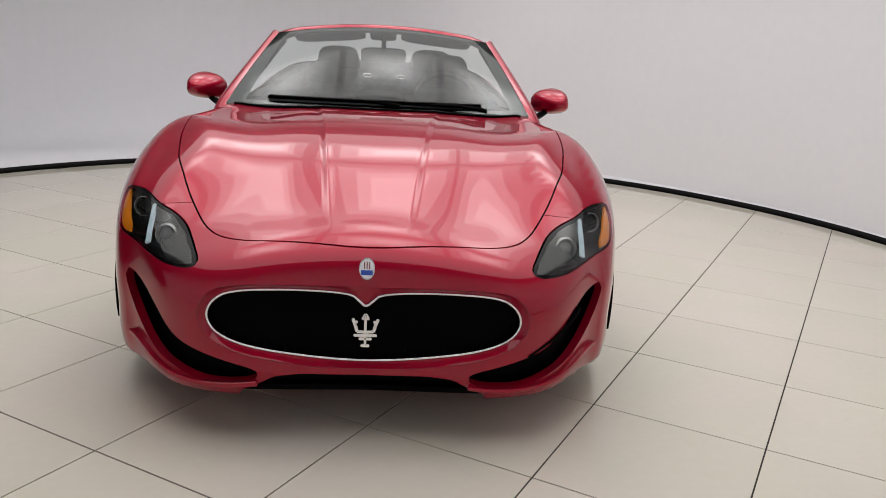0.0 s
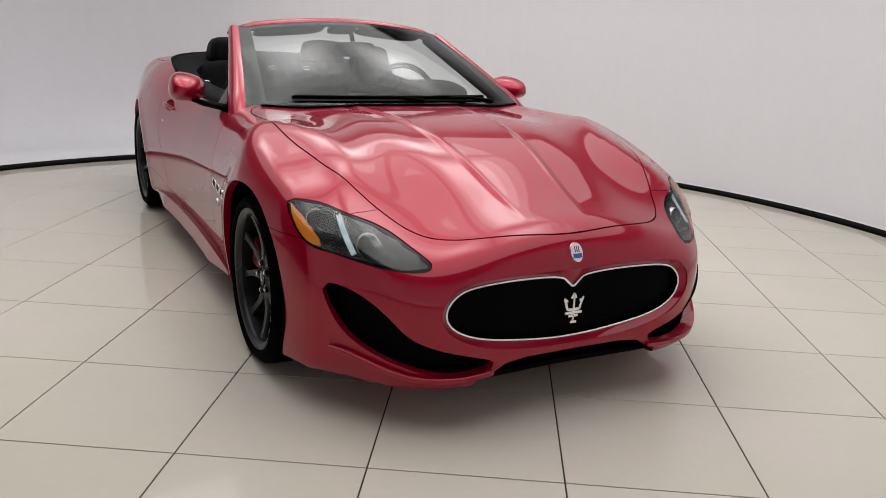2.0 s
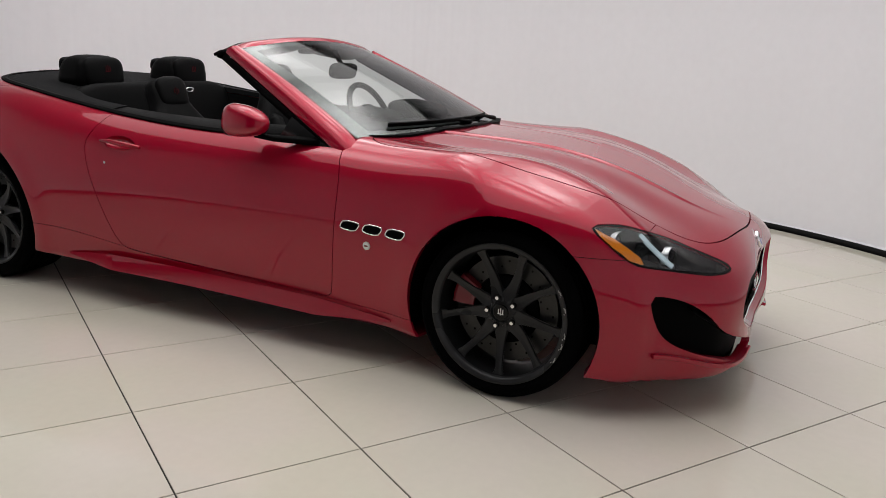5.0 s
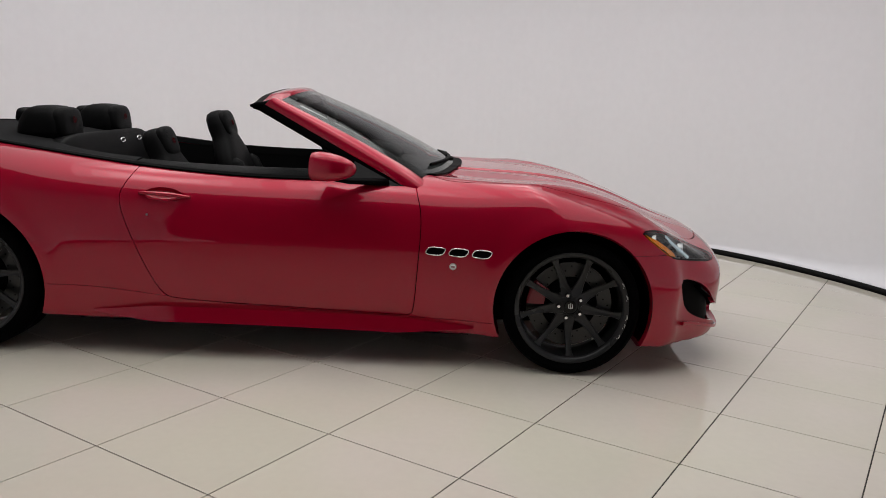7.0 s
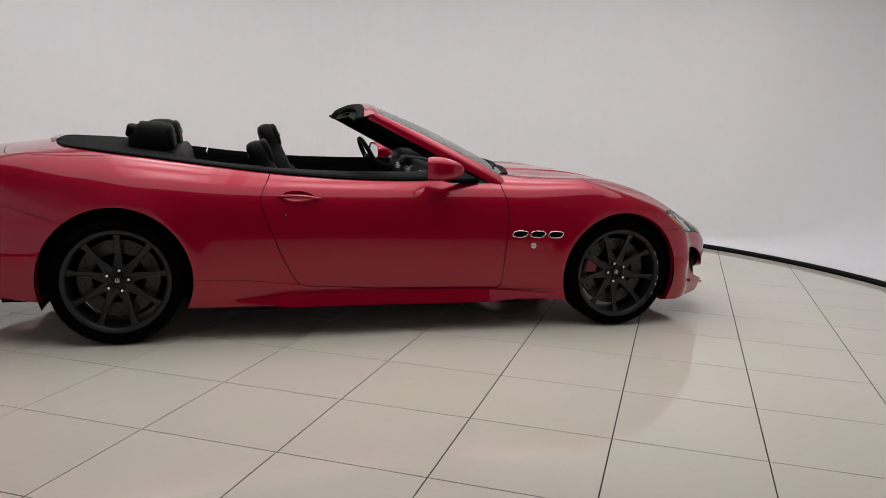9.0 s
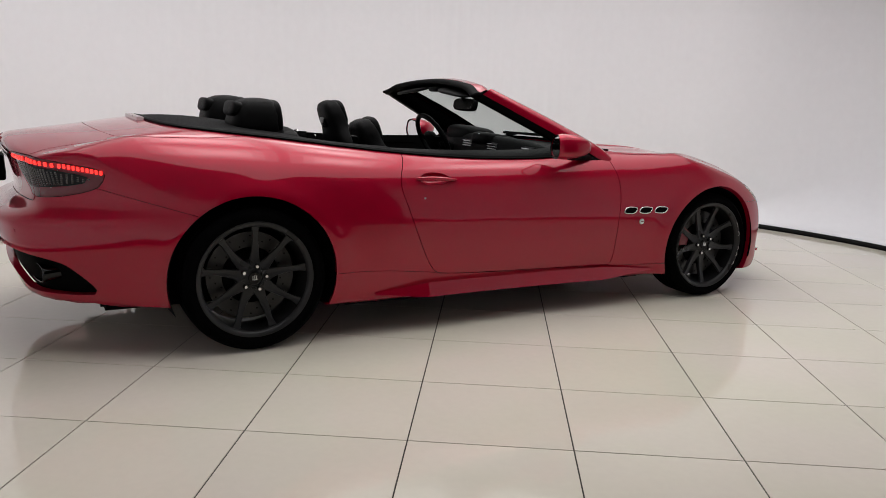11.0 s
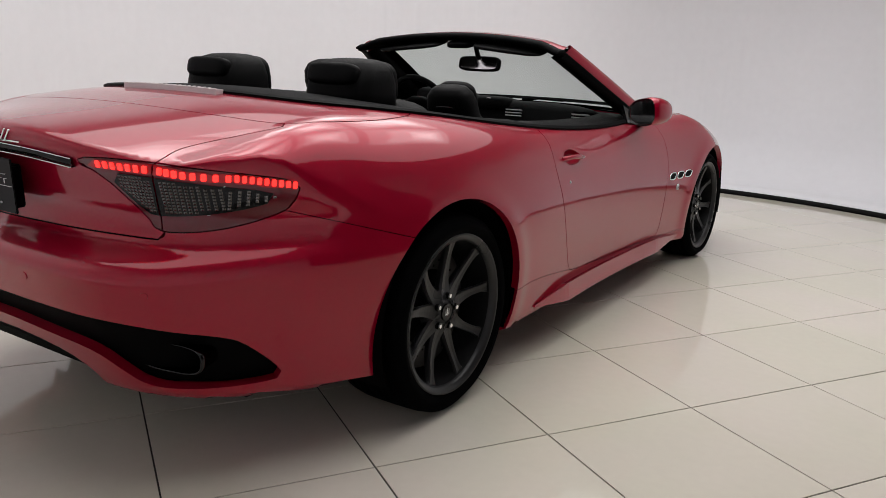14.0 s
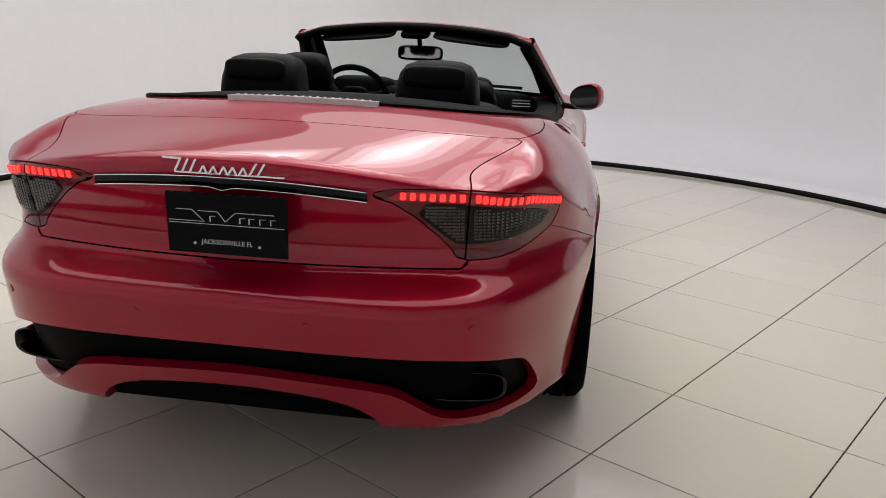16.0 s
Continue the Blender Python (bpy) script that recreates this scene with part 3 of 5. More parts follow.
COCKPIT = rounded(mirror_poly([(0, 0.60), (0.4, 0.625), (0.64, 0.69), (0.735, 0.76), (0.762, 0.95), (0.775, 1.4), (0.77, 1.9), (0.755, 2.3), (0.72, 2.75),
                               (0.67, 3.08), (0.55, 3.24), (0.3, 3.31), (0, 3.325)]), 2)
OPENING = rounded(mirror_poly([(0, 1.02), (0.5, 1.04), (0.65, 1.12), (0.67, 1.6), (0.66, 2.2), (0.63, 2.5), (0.53, 2.68), (0, 2.72)]), 2)
cockpit_field = lambda p: np.maximum(outline_distance(p[:, :2], COCKPIT), 0.6 - p[:, 2])
opening_field = lambda p: np.maximum(outline_distance(p[:, :2], OPENING), 0.6 - p[:, 2])

GRILLE_OUT = rounded(mirror_poly([(0, 0.524), (0.25, 0.527), (0.44, 0.522), (0.505, 0.485), (0.535, 0.41), (0.49, 0.335), (0.36, 0.285), (0.15, 0.257), (0, 0.252)]), 3)
grille_field = lambda p: np.maximum(outline_distance(p[:, [0, 2]], GRILLE_OUT), p[:, 1] + 0.5)

INTAKE = rounded([(0.832, 0.475), (0.80, 0.484), (0.735, 0.462), (0.675, 0.405), (0.62, 0.335), (0.55, 0.303), (0.45, 0.275), (0.32, 0.243), (0.355, 0.2),
                  (0.50, 0.19), (0.60, 0.222), (0.70, 0.255), (0.775, 0.31), (0.82, 0.41)], 2)


def intake_field(p):
    q = np.stack([np.abs(p[:, 0]), p[:, 2]], 1)
    return np.maximum(outline_distance(q, INTAKE), p[:, 1] + 0.4)


CHIN = rounded(mirror_poly([(0, 0.232), (0.27, 0.236), (0.335, 0.195), (0.40, 0.168), (0.42, 0.05), (0, 0.05)]), 1)
chin_field = lambda p: np.maximum(outline_distance(p[:, [0, 2]], CHIN), p[:, 1] + 0.55)


def head_uv(p):
    return np.stack([-0.602 * np.abs(p[:, 0]) - 0.798 * p[:, 1], p[:, 2]], 1)


def tail_uv(p):
    return np.stack([0.78 * np.abs(p[:, 0]) - 0.626 * p[:, 1], p[:, 2]], 1)


flat = lambda pts, fn: fn(np.array(pts, float))
HEAD = rounded(flat([(-0.872, -0.300, 0.716), (-0.841, -0.322, 0.723), (-0.769, -0.389, 0.720), (-0.708, -0.442, 0.702), (-0.609, -0.544, 0.660), (-0.561, -0.660, 0.611),
                     (-0.524, -0.765, 0.573), (-0.548, -0.775, 0.549), (-0.635, -0.719, 0.547), (-0.725, -0.642, 0.562), (-0.784, -0.567, 0.574), (-0.850, -0.493, 0.588),
                     (-0.872, -0.435, 0.619), (-0.876, -0.356, 0.676)], head_uv), 2)
AMB = rounded(flat([(-0.862, -0.312, 0.714), (-0.842, -0.350, 0.704), (-0.835, -0.426, 0.664), (-0.805, -0.525, 0.594), (-0.848, -0.487, 0.596), (-0.868, -0.430, 0.626),
                    (-0.873, -0.365, 0.677)], head_uv), 1)
head_field = lambda p: np.maximum.reduce([outline_distance(head_uv(p), HEAD), p[:, 1] + 0.1, 0.35 - np.abs(p[:, 0])])
amber_field = lambda p: np.maximum.reduce([outline_distance(head_uv(p), AMB), p[:, 1] + 0.1, 0.35 - np.abs(p[:, 0])])
TAIL = rounded(flat([(-0.345, 3.94, 0.902), (-0.413, 3.931, 0.921), (-0.598, 3.854, 0.917), (-0.725, 3.740, 0.895), (-0.817, 3.570, 0.864), (-0.818, 3.594, 0.814),
                     (-0.803, 3.614, 0.783), (-0.745, 3.720, 0.749), (-0.678, 3.816, 0.735), (-0.590, 3.885, 0.732), (-0.578, 3.89, 0.765), (-0.44, 3.924, 0.876)], tail_uv), 1)
LENS = rounded(flat([(-0.450, 3.923, 0.883), (-0.610, 3.868, 0.880), (-0.800, 3.62, 0.834), (-0.783, 3.651, 0.807), (-0.730, 3.747, 0.787), (-0.610, 3.876, 0.775),
                     (-0.573, 3.890, 0.78)], tail_uv), 1)
tail_field = lambda p: np.maximum.reduce([outline_distance(tail_uv(p), TAIL), 3.3 - p[:, 1], 0.25 - np.abs(p[:, 0])])
lens_field = lambda p: np.maximum.reduce([outline_distance(tail_uv(p), LENS), 3.3 - p[:, 1], 0.25 - np.abs(p[:, 0])])

DIFFUSER = rounded(mirror_poly([(0, 0.512), (0.3, 0.511), (0.57, 0.506), (0.735, 0.464), (0.765, 0.407), (0.792, 0.31), (0.76, 0.298), (0.665, 0.302), (0.55, 0.305), (0.49, 0.352),
                                (0.425, 0.40), (0.25, 0.415), (0, 0.428)]), 2)
diffuser_field = lambda p: np.maximum(outline_distance(p[:, [0, 2]], DIFFUSER), 3.3 - p[:, 1])
UNDERTAIL = rounded(mirror_poly([(0, 0.385), (0.22, 0.372), (0.33, 0.345), (0.40, 0.29), (0.44, 0.05), (0, 0.05)]), 1)
undertail_field = lambda p: np.maximum(outline_distance(p[:, [0, 2]], UNDERTAIL), 3.3 - p[:, 1])

HOOD = rounded(mirror_poly([(0, 0.64), (0.5, 0.66), (0.70, 0.72), (0.765, 0.62), (0.775, 0.4), (0.776, 0.2), (0.765, 0.0), (0.735, -0.15), (0.715, -0.25), (0.675, -0.35), (0.63, -0.45),
                            (0.583, -0.535), (0.54, -0.61), (0.475, -0.68), (0.35, -0.733), (0.1, -0.765), (0, -0.767)]), 2)
hood_field = lambda p: np.maximum(outline_distance(p[:, :2], HOOD), 0.5 - p[:, 2])
DOOR = rounded([(0.80, 1.05), (0.775, 0.86), (0.752, 0.80), (0.742, 0.70), (0.754, 0.5), (0.768, 0.264), (0.80, 0.258), (1.40, 0.272), (1.94, 0.292), (2.0, 0.325), (2.07, 0.456), (2.15, 0.648),
                (2.195, 0.77), (2.185, 0.83), (2.13, 0.93), (2.10, 1.05)], 2)
door_field = lambda p: np.maximum(outline_distance(p[:, 1:], DOOR), 0.5 - np.abs(p[:, 0]))
TRUNK = rounded(mirror_poly([(0, 3.60), (0.34, 3.576), (0.653, 3.511), (0.717, 3.455), (0.69, 3.535), (0.568, 3.77), (0.60, 3.86), (0.60, 4.3), (0, 4.3)]), 2)
trunk_field = lambda p: np.maximum(outline_distance(p[:, :2], TRUNK), 0.712 - p[:, 2])
LID = rounded(mirror_poly([(0, 3.1), (0.66, 2.9), (0.735, 2.95), (0.745, 3.2), (0.722, 3.45), (0.653, 3.518), (0.34, 3.582), (0, 3.606)]), 2)
lid_field = lambda p: np.maximum(outline_distance(p[:, :2], LID), 0.6 - p[:, 2])
sill_line = spline([0.2, 0.75, 1.4, 2.0, 2.3, 2.7], [0.24, 0.252, 0.266, 0.31, 0.345, 0.352])
sill_field = lambda p: np.maximum(p[:, 2] - sill_line(p[:, 1]), np.abs(p[:, 1] - 1.47) - 1.35)
front_bumper_field = lambda p: np.minimum(p[:, 1] + 0.492, np.maximum(p[:, 2] - 0.611, p[:, 1] - 0.2))
rear_bumper_field = lambda p: np.maximum(p[:, 2] - np.where(p[:, 1] > 3.607, 0.784, 0.784 - 0.30 * (3.607 - p[:, 1])), 3.0 - p[:, 1])


HANDLE = rounded([(2.090, 0.806), (2.045, 0.836), (1.95, 0.836), (1.875, 0.803), (1.93, 0.774), (2.045, 0.773)], 3)
handle_field = lambda p: np.maximum(outline_distance(p[:, 1:], HANDLE), 0.5 - np.abs(p[:, 0]))


def build_panels():
    skin = clip(whole, -arch_field(whole[0]))
    deck, skin = split(skin, cockpit_field, 0.0)
    skin = clip(skin, -grille_field(skin[0]))
    skin = clip(skin, -intake_field(skin[0]))
    skin = clip(skin, -chin_field(skin[0]))
    heads, skin = split(skin, head_field, 0.0015)
    tails, skin = split(skin, tail_field, 0.0015)
    diffuser, skin = split(skin, diffuser_field, 0.0)
    skin = clip(skin, -undertail_field(skin[0]))
    hood, skin = split(skin, hood_field, 0.0028)
    panel("hood", hood, PAINT, car, 0.02)
    trunk, skin = split(skin, trunk_field)
    panel("trunk_lid", trunk, PAINT, car, 0.02)
    lid, skin = split(skin, lid_field)
    panel("roof_cover_lid", lid, PAINT, car, 0.02)
    doors, skin = split(skin, door_field)
    doors = clip(doors, -handle_field(doors[0]))
    made = {}
    for sx, m in zip((-1, 1), two_sides(doors)):
        made[sx] = panel("door", m, PAINT, car, 0.015, "red door with a pull handle")
    sills, skin = split(skin, sill_field, 0.0012)
    for m in two_sides(sills):
        panel("side_sill", m, PAINT, car)
    bumper, skin = split(skin, front_bumper_field, 0.0012)
    panel("front_bumper", bumper, PAINT, car, 0.03)
    rear, skin = split(skin, rear_bumper_field, 0.0012)
    panel("rear_bumper", rear, PAINT, car, 0.03)
    fenders, quarters = split(skin, lambda p: p[:, 1] - 1.5, 0.0)
    for m in two_sides(fenders):
        panel("front_fender", m, PAINT, car, 0.03)
    for m in two_sides(quarters):
        panel("rear_quarter", m, PAINT, car, 0.03)
    # black inner shell behind the joints and openings
    inner = (whole[0] - whole[1] * 0.05, whole[1], whole[2])
    inner = clip(inner, 0.012 - arch_field(inner[0]))
    inner = clip(inner, -cockpit_field(inner[0]))
    inner = clip(inner, -head_field(inner[0] + inner[1] * 0.05))
    panel("inner_shell", inner, BLACK, car, 0)
    # dark deck round the seats
    ring = clip(deck, -opening_field(deck[0]))
    dash, ring = split(ring, lambda p: p[:, 1] - 1.1, 0.0)
    panel("dashboard_top", dash, LEATHER, car, 0.05, "black leather dashboard top", offset=-0.012)
    cover, rails = split(ring, lambda p: 2.17 - p[:, 1], 0.001)
    panel("tonneau_cover", cover, FABRIC, car, 0.03, "black canvas tonneau cover behind the seats", offset=0.004)
    for m in two_sides(rails):
        panel("door_top_trim", m, LEATHER, car, 0.05, "black leather door top", offset=-0.002)
    panel("rear_diffuser", clip(diffuser, np.full(len(diffuser[0]), -1.0)), BLACK, car, 0.0, "black plastic rear diffuser", offset=-0.035)
    return heads, tails, made


head_mesh, tail_mesh, DOORS = build_panels()


def wheel_wells():
    for (y, z, r) in ARCHES:
        for sx in (-1, 1):
            prof = [(0.04, 0.0), (r + 0.004, 0.0), (r + 0.006, 0.30), (r - 0.002, 0.47)]
            bm = revolve(prof, 48)
            for v in list(bm.verts):
                v.co = Vector((sx * (0.45 + v.co.z), y + v.co.x, z + v.co.y))
            bmesh.ops.delete(bm, geom=[v for v in bm.verts if v.co.z < 0.19], context="VERTS")
            part("wheel_arch_liner", bm, BLACK, car, smooth=True)
    bm = box(bmesh.new(), pose(0, 1.47, 0.21), 1.66, 2.0, 0.12, 0.02)
    box(bm, pose(0, 1.45, 0.225), 1.22, 4.3, 0.10, 0.02)
    box(bm, pose(0, 3.66, 0.315, -6), 1.05, 0.40, 0.08, 0.02)
    part("underbody", bm, BLACK, car)


wheel_wells()


# ---- front of the car ----
def loop_band(name, poly_a, ya, poly_b, yb, mat, n=220, label=""):
    """A band between two outlines on the front, each at a depth behind the nose's surface."""
    def ring(poly, back):
        p = np.asarray(poly, float)
        seg = np.r_[0, np.cumsum(np.linalg.norm(np.roll(p, -1, 0) - p, axis=1))]
        q = np.vstack([p, p[:1]])
        s = np.linspace(0, seg[-1], n, endpoint=False)
        x, z = np.interp(s, seg, q[:, 0]), np.interp(s, seg, q[:, 1])
        y = nose_y(z) + nose_plan(np.abs(x)) + back
        return np.stack([x, y, z], 1)
    a, b = ring(poly_a, ya), ring(poly_b, yb)
    k = int(np.argmin(((b - a[0]) ** 2).sum(1)))
    b = np.roll(b, -k, 0)
    faces = [(i, (i + 1) % n, n + (i + 1) % n, n + i) for i in range(n)]
    ob = raw_object(name, np.vstack([a, b]), faces, mat, car)
    return tagged(ob, label) if label else ob


GRILLE_IN = rounded(mirror_poly([(0, 0.452), (0.022, 0.472), (0.05, 0.497), (0.25, 0.506), (0.42, 0.498), (0.482, 0.463), (0.506, 0.408), (0.475, 0.352), (0.38, 0.312),
                                 (0.2, 0.283), (0, 0.266)]), 2)
loop_band("grille_surround", GRILLE_OUT, 0.004, GRILLE_IN, 0.035, PAINT)


def grille():
    p = np.asarray(GRILLE_IN)
    y = nose_y(p[:, 1]) + nose_plan(np.abs(p[:, 0])) + 0.03
    bm = sweep([(a, b, c) for (a, c), b in zip(p, y)], [(q[0], q[1]) for q in circle(0.0055, 8)], closed=True, up=(0, 1, 0))
    part("grille_ring", bm, CHROME, car, "thin chrome ring round the grille", smooth=True)
    back = raw_object("grille_mesh", [(x, float(nose_y(z) + nose_plan(abs(x))) + 0.13, z) for x in np.linspace(-0.53, 0.53, 24) for z in (0.24, 0.53)],
                      [(2 * i, 2 * i + 1, 2 * i + 3, 2 * i + 2) for i in range(23)], BLACK, car)
    tagged(back, "black mesh behind the grille slats")
    for i in range(31):
        x = -0.48 + 0.032 * i
        ins = np.abs(p[:, 0] - x) < 0.02
        if not ins.any():
            continue
        z0, z1 = p[ins, 1].min(), p[ins, 1].max()
        zs = np.linspace(z0 - 0.004, z1 + 0.004, 6)
        path = [(x, float(nose_y(z) + nose_plan(abs(x))) + 0.055 + 0.02 * math.sin(math.pi * k / 5), z) for k, z in enumerate(zs)]
        part("grille_slat", sweep(path, [(-0.002, -0.012), (0.002, -0.012), (0.002, 0.012), (-0.002, 0.012)], up=(0, 1, 0)), BLACK, car)
    # three-pronged chrome emblem
    bm = bmesh.new()
    y0 = float(nose_y(0.38)) + 0.018
    def bar(pts, w):
        for a, b in zip(pts, pts[1:]):
            a, b = Vector((a[0], y0, a[1])), Vector((b[0], y0, b[1]))
            m = Matrix.Translation((a + b) / 2) @ (b - a).to_track_quat("Z", "Y").to_matrix().to_4x4()
            box(bm, m, w, 0.010, (b - a).length + w * 0.5, 0.002)
    bar([(0, 0.325), (0, 0.430)], 0.008)
    for s in (-1, 1):
        bar([(0, 0.372), (s * 0.026, 0.374), (s * 0.032, 0.395), (s * 0.040, 0.416)], 0.007)
        bar([(s * 0.034, 0.402), (s * 0.026, 0.408)], 0.005)
        bar([(0, 0.432), (s * 0.009, 0.415)], 0.006)
    bar([(-0.034, 0.362), (0.034, 0.362)], 0.012)
    bar([(-0.018, 0.350), (0.018, 0.350)], 0.010)
    bar([(-0.010, 0.328), (0.010, 0.328)], 0.016)
    part("grille_emblem", bm, CHROME, car, "chrome three-pronged emblem in the grille")
    # oval badge on the nose
    pt, n = hit_body((0, -0.815, 1.2), (0, 0, -1))
    m = frame_at(pt + n * 0.002, n, (0, 0.3, 1))
    bm = bmesh.new()
    disc(bm, m @ Matrix.Diagonal((0.72, 1, 1, 1)), 0.037, 0.008)
    badge = part("nose_badge", bm, CHROME, car, "oval badge in white and blue")
    bm = bmesh.new()
    disc(bm, m @ Matrix.Translation((0, 0, 0.003)) @ Matrix.Diagonal((0.72, 1, 1, 1)), 0.032, 0.006)
    part("badge_field", bm, BADGE_WHITE, badge)
    bm = bmesh.new()
    box(bm, m @ Matrix.Translation((0, -0.013, 0.0065)), 0.036, 0.015, 0.002)
    part("badge_band", bm, BADGE_BLUE, badge)
    bm = bmesh.new()
    for k in (-1, 0, 1):
        box(bm, m @ Matrix.Translation((0.008 * k, 0.010, 0.0065)), 0.003, 0.022, 0.002)
    part("badge_mark", bm, CALIPER, badge)


grille()


def splitter_and_chin():
    pts = []
    for x in np.linspace(-0.40, 0.40, 31):
        y = float(nose_y(0.16) + nose_plan(abs(x)))
        pts.append((x, y + 0.075, 0.165))
    bm = sweep(pts, [(-0.03, -0.012), (0.035, -0.012), (0.035, 0.006), (-0.03, 0.010)], up=(0, 0, 1))
    part("chin_lip", bm, BLACK, car, "black lower lip under the bumper")
    for s in (-1, 1):
        # the painted blade along the foot of each intake
        path, ups = [], []
        for x in np.linspace(0.335, 0.80, 26):
            t = (x - 0.335) / 0.465
            z = 0.203 - 0.012 * math.sin(math.pi * min(t * 1.6, 1)) + 0.055 * step(np.array((t - 0.55) / 0.45))
            y = float(nose_y(z) + nose_plan(x))
            path.append((s * x, y + 0.012, float(z)))
        bm = sweep(path, [(-0.026, -0.010), (0.026, -0.010), (0.026, 0.004), (-0.026, 0.008)], up=(0, 0, 1))
        bmesh.ops.bevel(bm, geom=bm.edges[:], offset=0.0025, segments=1, affect="EDGES")
        part("intake_blade", bm, PAINT, car, smooth=False)
        # an upper fin that divides the intake from the grille
        path = []
        for t in np.linspace(0, 1, 16):
            x, z = 0.70 - 0.18 * t, 0.425 - 0.125 * t ** 0.8
            path.append((s * x, float(nose_y(z) + nose_plan(x)) + 0.03, z))
        bm = sweep(path, [(-0.03, -0.004), (0.012, -0.004), (0.012, 0.004), (-0.03, 0.004)], up=(0, 0, 1))
        part("intake_fin", bm, BLACK, car)


splitter_and_chin()


def headlights():
    for s, mesh in zip((-1, 1), two_sides(head_mesh)):
        cover = panel("headlight", mesh, LAMP_GLASS, car, 0.0, "swept-back headlight with an amber side lens behind clear glass", offset=0.001)
        cover.visible_shadow = False
        panel("lamp_seal", clip(mesh, np.abs(head_field(mesh[0]) + 0.004) - 0.004), GLOSSBLACK, cover, 0.0, offset=0.0016)
        v, n, f = mesh
        bowl = (v - n * (0.012 + 0.055 * step(-(head_field(v) + 0.004) / 0.05))[:, None], n, f)
        panel("lamp_bowl", bowl, LAMP_DARK, cover, 0.0)
        amber = clip(mesh, amber_field(v))
        panel("amber_lens", amber, AMBER, cover, 0.01, "amber side lens", offset=-0.006)
        out = np.array((s * 0.55, -0.72, 0.42))
        def spot(x, y, z, deep):
            p, nn = hit_body(np.array((s * x, y, z)) + out * 0.25, -out)
            return p - nn * deep, nn
        for x, y, z, r in ((0.67, -0.58, 0.622, 0.036), (0.80, -0.405, 0.675, 0.032)):
            p, nn = spot(x, y, z, 0.035)
            m = frame_at(p, (s * 0.25, -0.95, 0.12))
            bm = revolve([(r * 1.10, -0.03), (r * 1.10, 0.0), (r * 1.06, 0.002), (r * 1.03, 0.0), (r, -0.012)], 32)
            bmesh.ops.transform(bm, matrix=m, verts=bm.verts)
            part("projector_ring", bm, SILVER, cover, smooth=True)
            bm = bmesh.new()
            bmesh.ops.create_uvsphere(bm, u_segments=24, v_segments=12, radius=r * 0.98, matrix=m @ Matrix.Translation((0, 0, -0.02)) @ Matrix.Diagonal((1, 1, 0.7, 1)))
            part("projector_lens", bm, GLOSSBLACK, cover, smooth=True)
        pts = [spot(0.735, -0.455, 0.686, 0.016)[0], spot(0.74, -0.50, 0.655, 0.022)[0], spot(0.745, -0.55, 0.62, 0.022)[0], spot(0.745, -0.60, 0.585, 0.016)[0]]
        bm = sweep(pts, [(-0.009, -0.004), (0.009, -0.004), (0.009, 0.004), (-0.009, 0.004)], up=(s * 0.5, -0.7, 0.45))
        part("light_bar", bm, LED_WHITE, cover, "lit white light bar")
        bm = bmesh.new()
        for k in range(4):
            p, nn = spot(0.70 + 0.012 * k, -0.47 + 0.006 * k, 0.675 - 0.006 * k, 0.02)
            box(bm, frame_at(p, nn), 0.05, 0.006, 0.004)
        part("reflector_fins", bm, RIM, cover)


headlights()


def side_vents():
    for s in (-1, 1):
        for yc in (0.671, 0.560, 0.448):
            zc = 0.590 - 0.012 * (0.671 - yc)
            quad = [(yc + 0.046, zc - 0.002), (yc + 0.028, zc + 0.021), (yc - 0.046, zc + 0.018), (yc - 0.050, zc + 0.004), (yc - 0.028, zc - 0.021), (yc + 0.042, zc - 0.016)]
            q = rounded(quad, 1)
            pts = [on_side(s, a, b) for a, b in q]
            vent = part("side_vent", sweep([p + n * 0.001 for p, n in pts], circle(0.0034, 6), closed=True, ups=[n for _, n in pts]), CHROME, car, "chrome-rimmed side vent", smooth=True)
            ctr, nn = on_side(s, yc, zc)
            verts = [p + n * 0.0015 for p, n in pts] + [ctr + nn * 0.0015]
            k = len(pts)
            raw_object("vent_hole", verts, [(i, (i + 1) % k, k) if s < 0 else ((i + 1) % k, i, k) for i in range(k)], BLACK, vent, False)
        p, n = on_side(s, 0.583, 0.520)
        bm = disc(bmesh.new(), frame_at(p + n * 0.001, n), 0.018, 0.006)
        side = part("side_badge", bm, SILVER, car, "small round side badge")
        part("badge_field", disc(bmesh.new(), frame_at(p + n * 0.002, n), 0.014, 0.007), BADGE_WHITE, side)
        part("badge_mark", box(bmesh.new(), frame_at(p + n * 0.0055, n), 0.018, 0.006, 0.002), CALIPER, side)


side_vents()


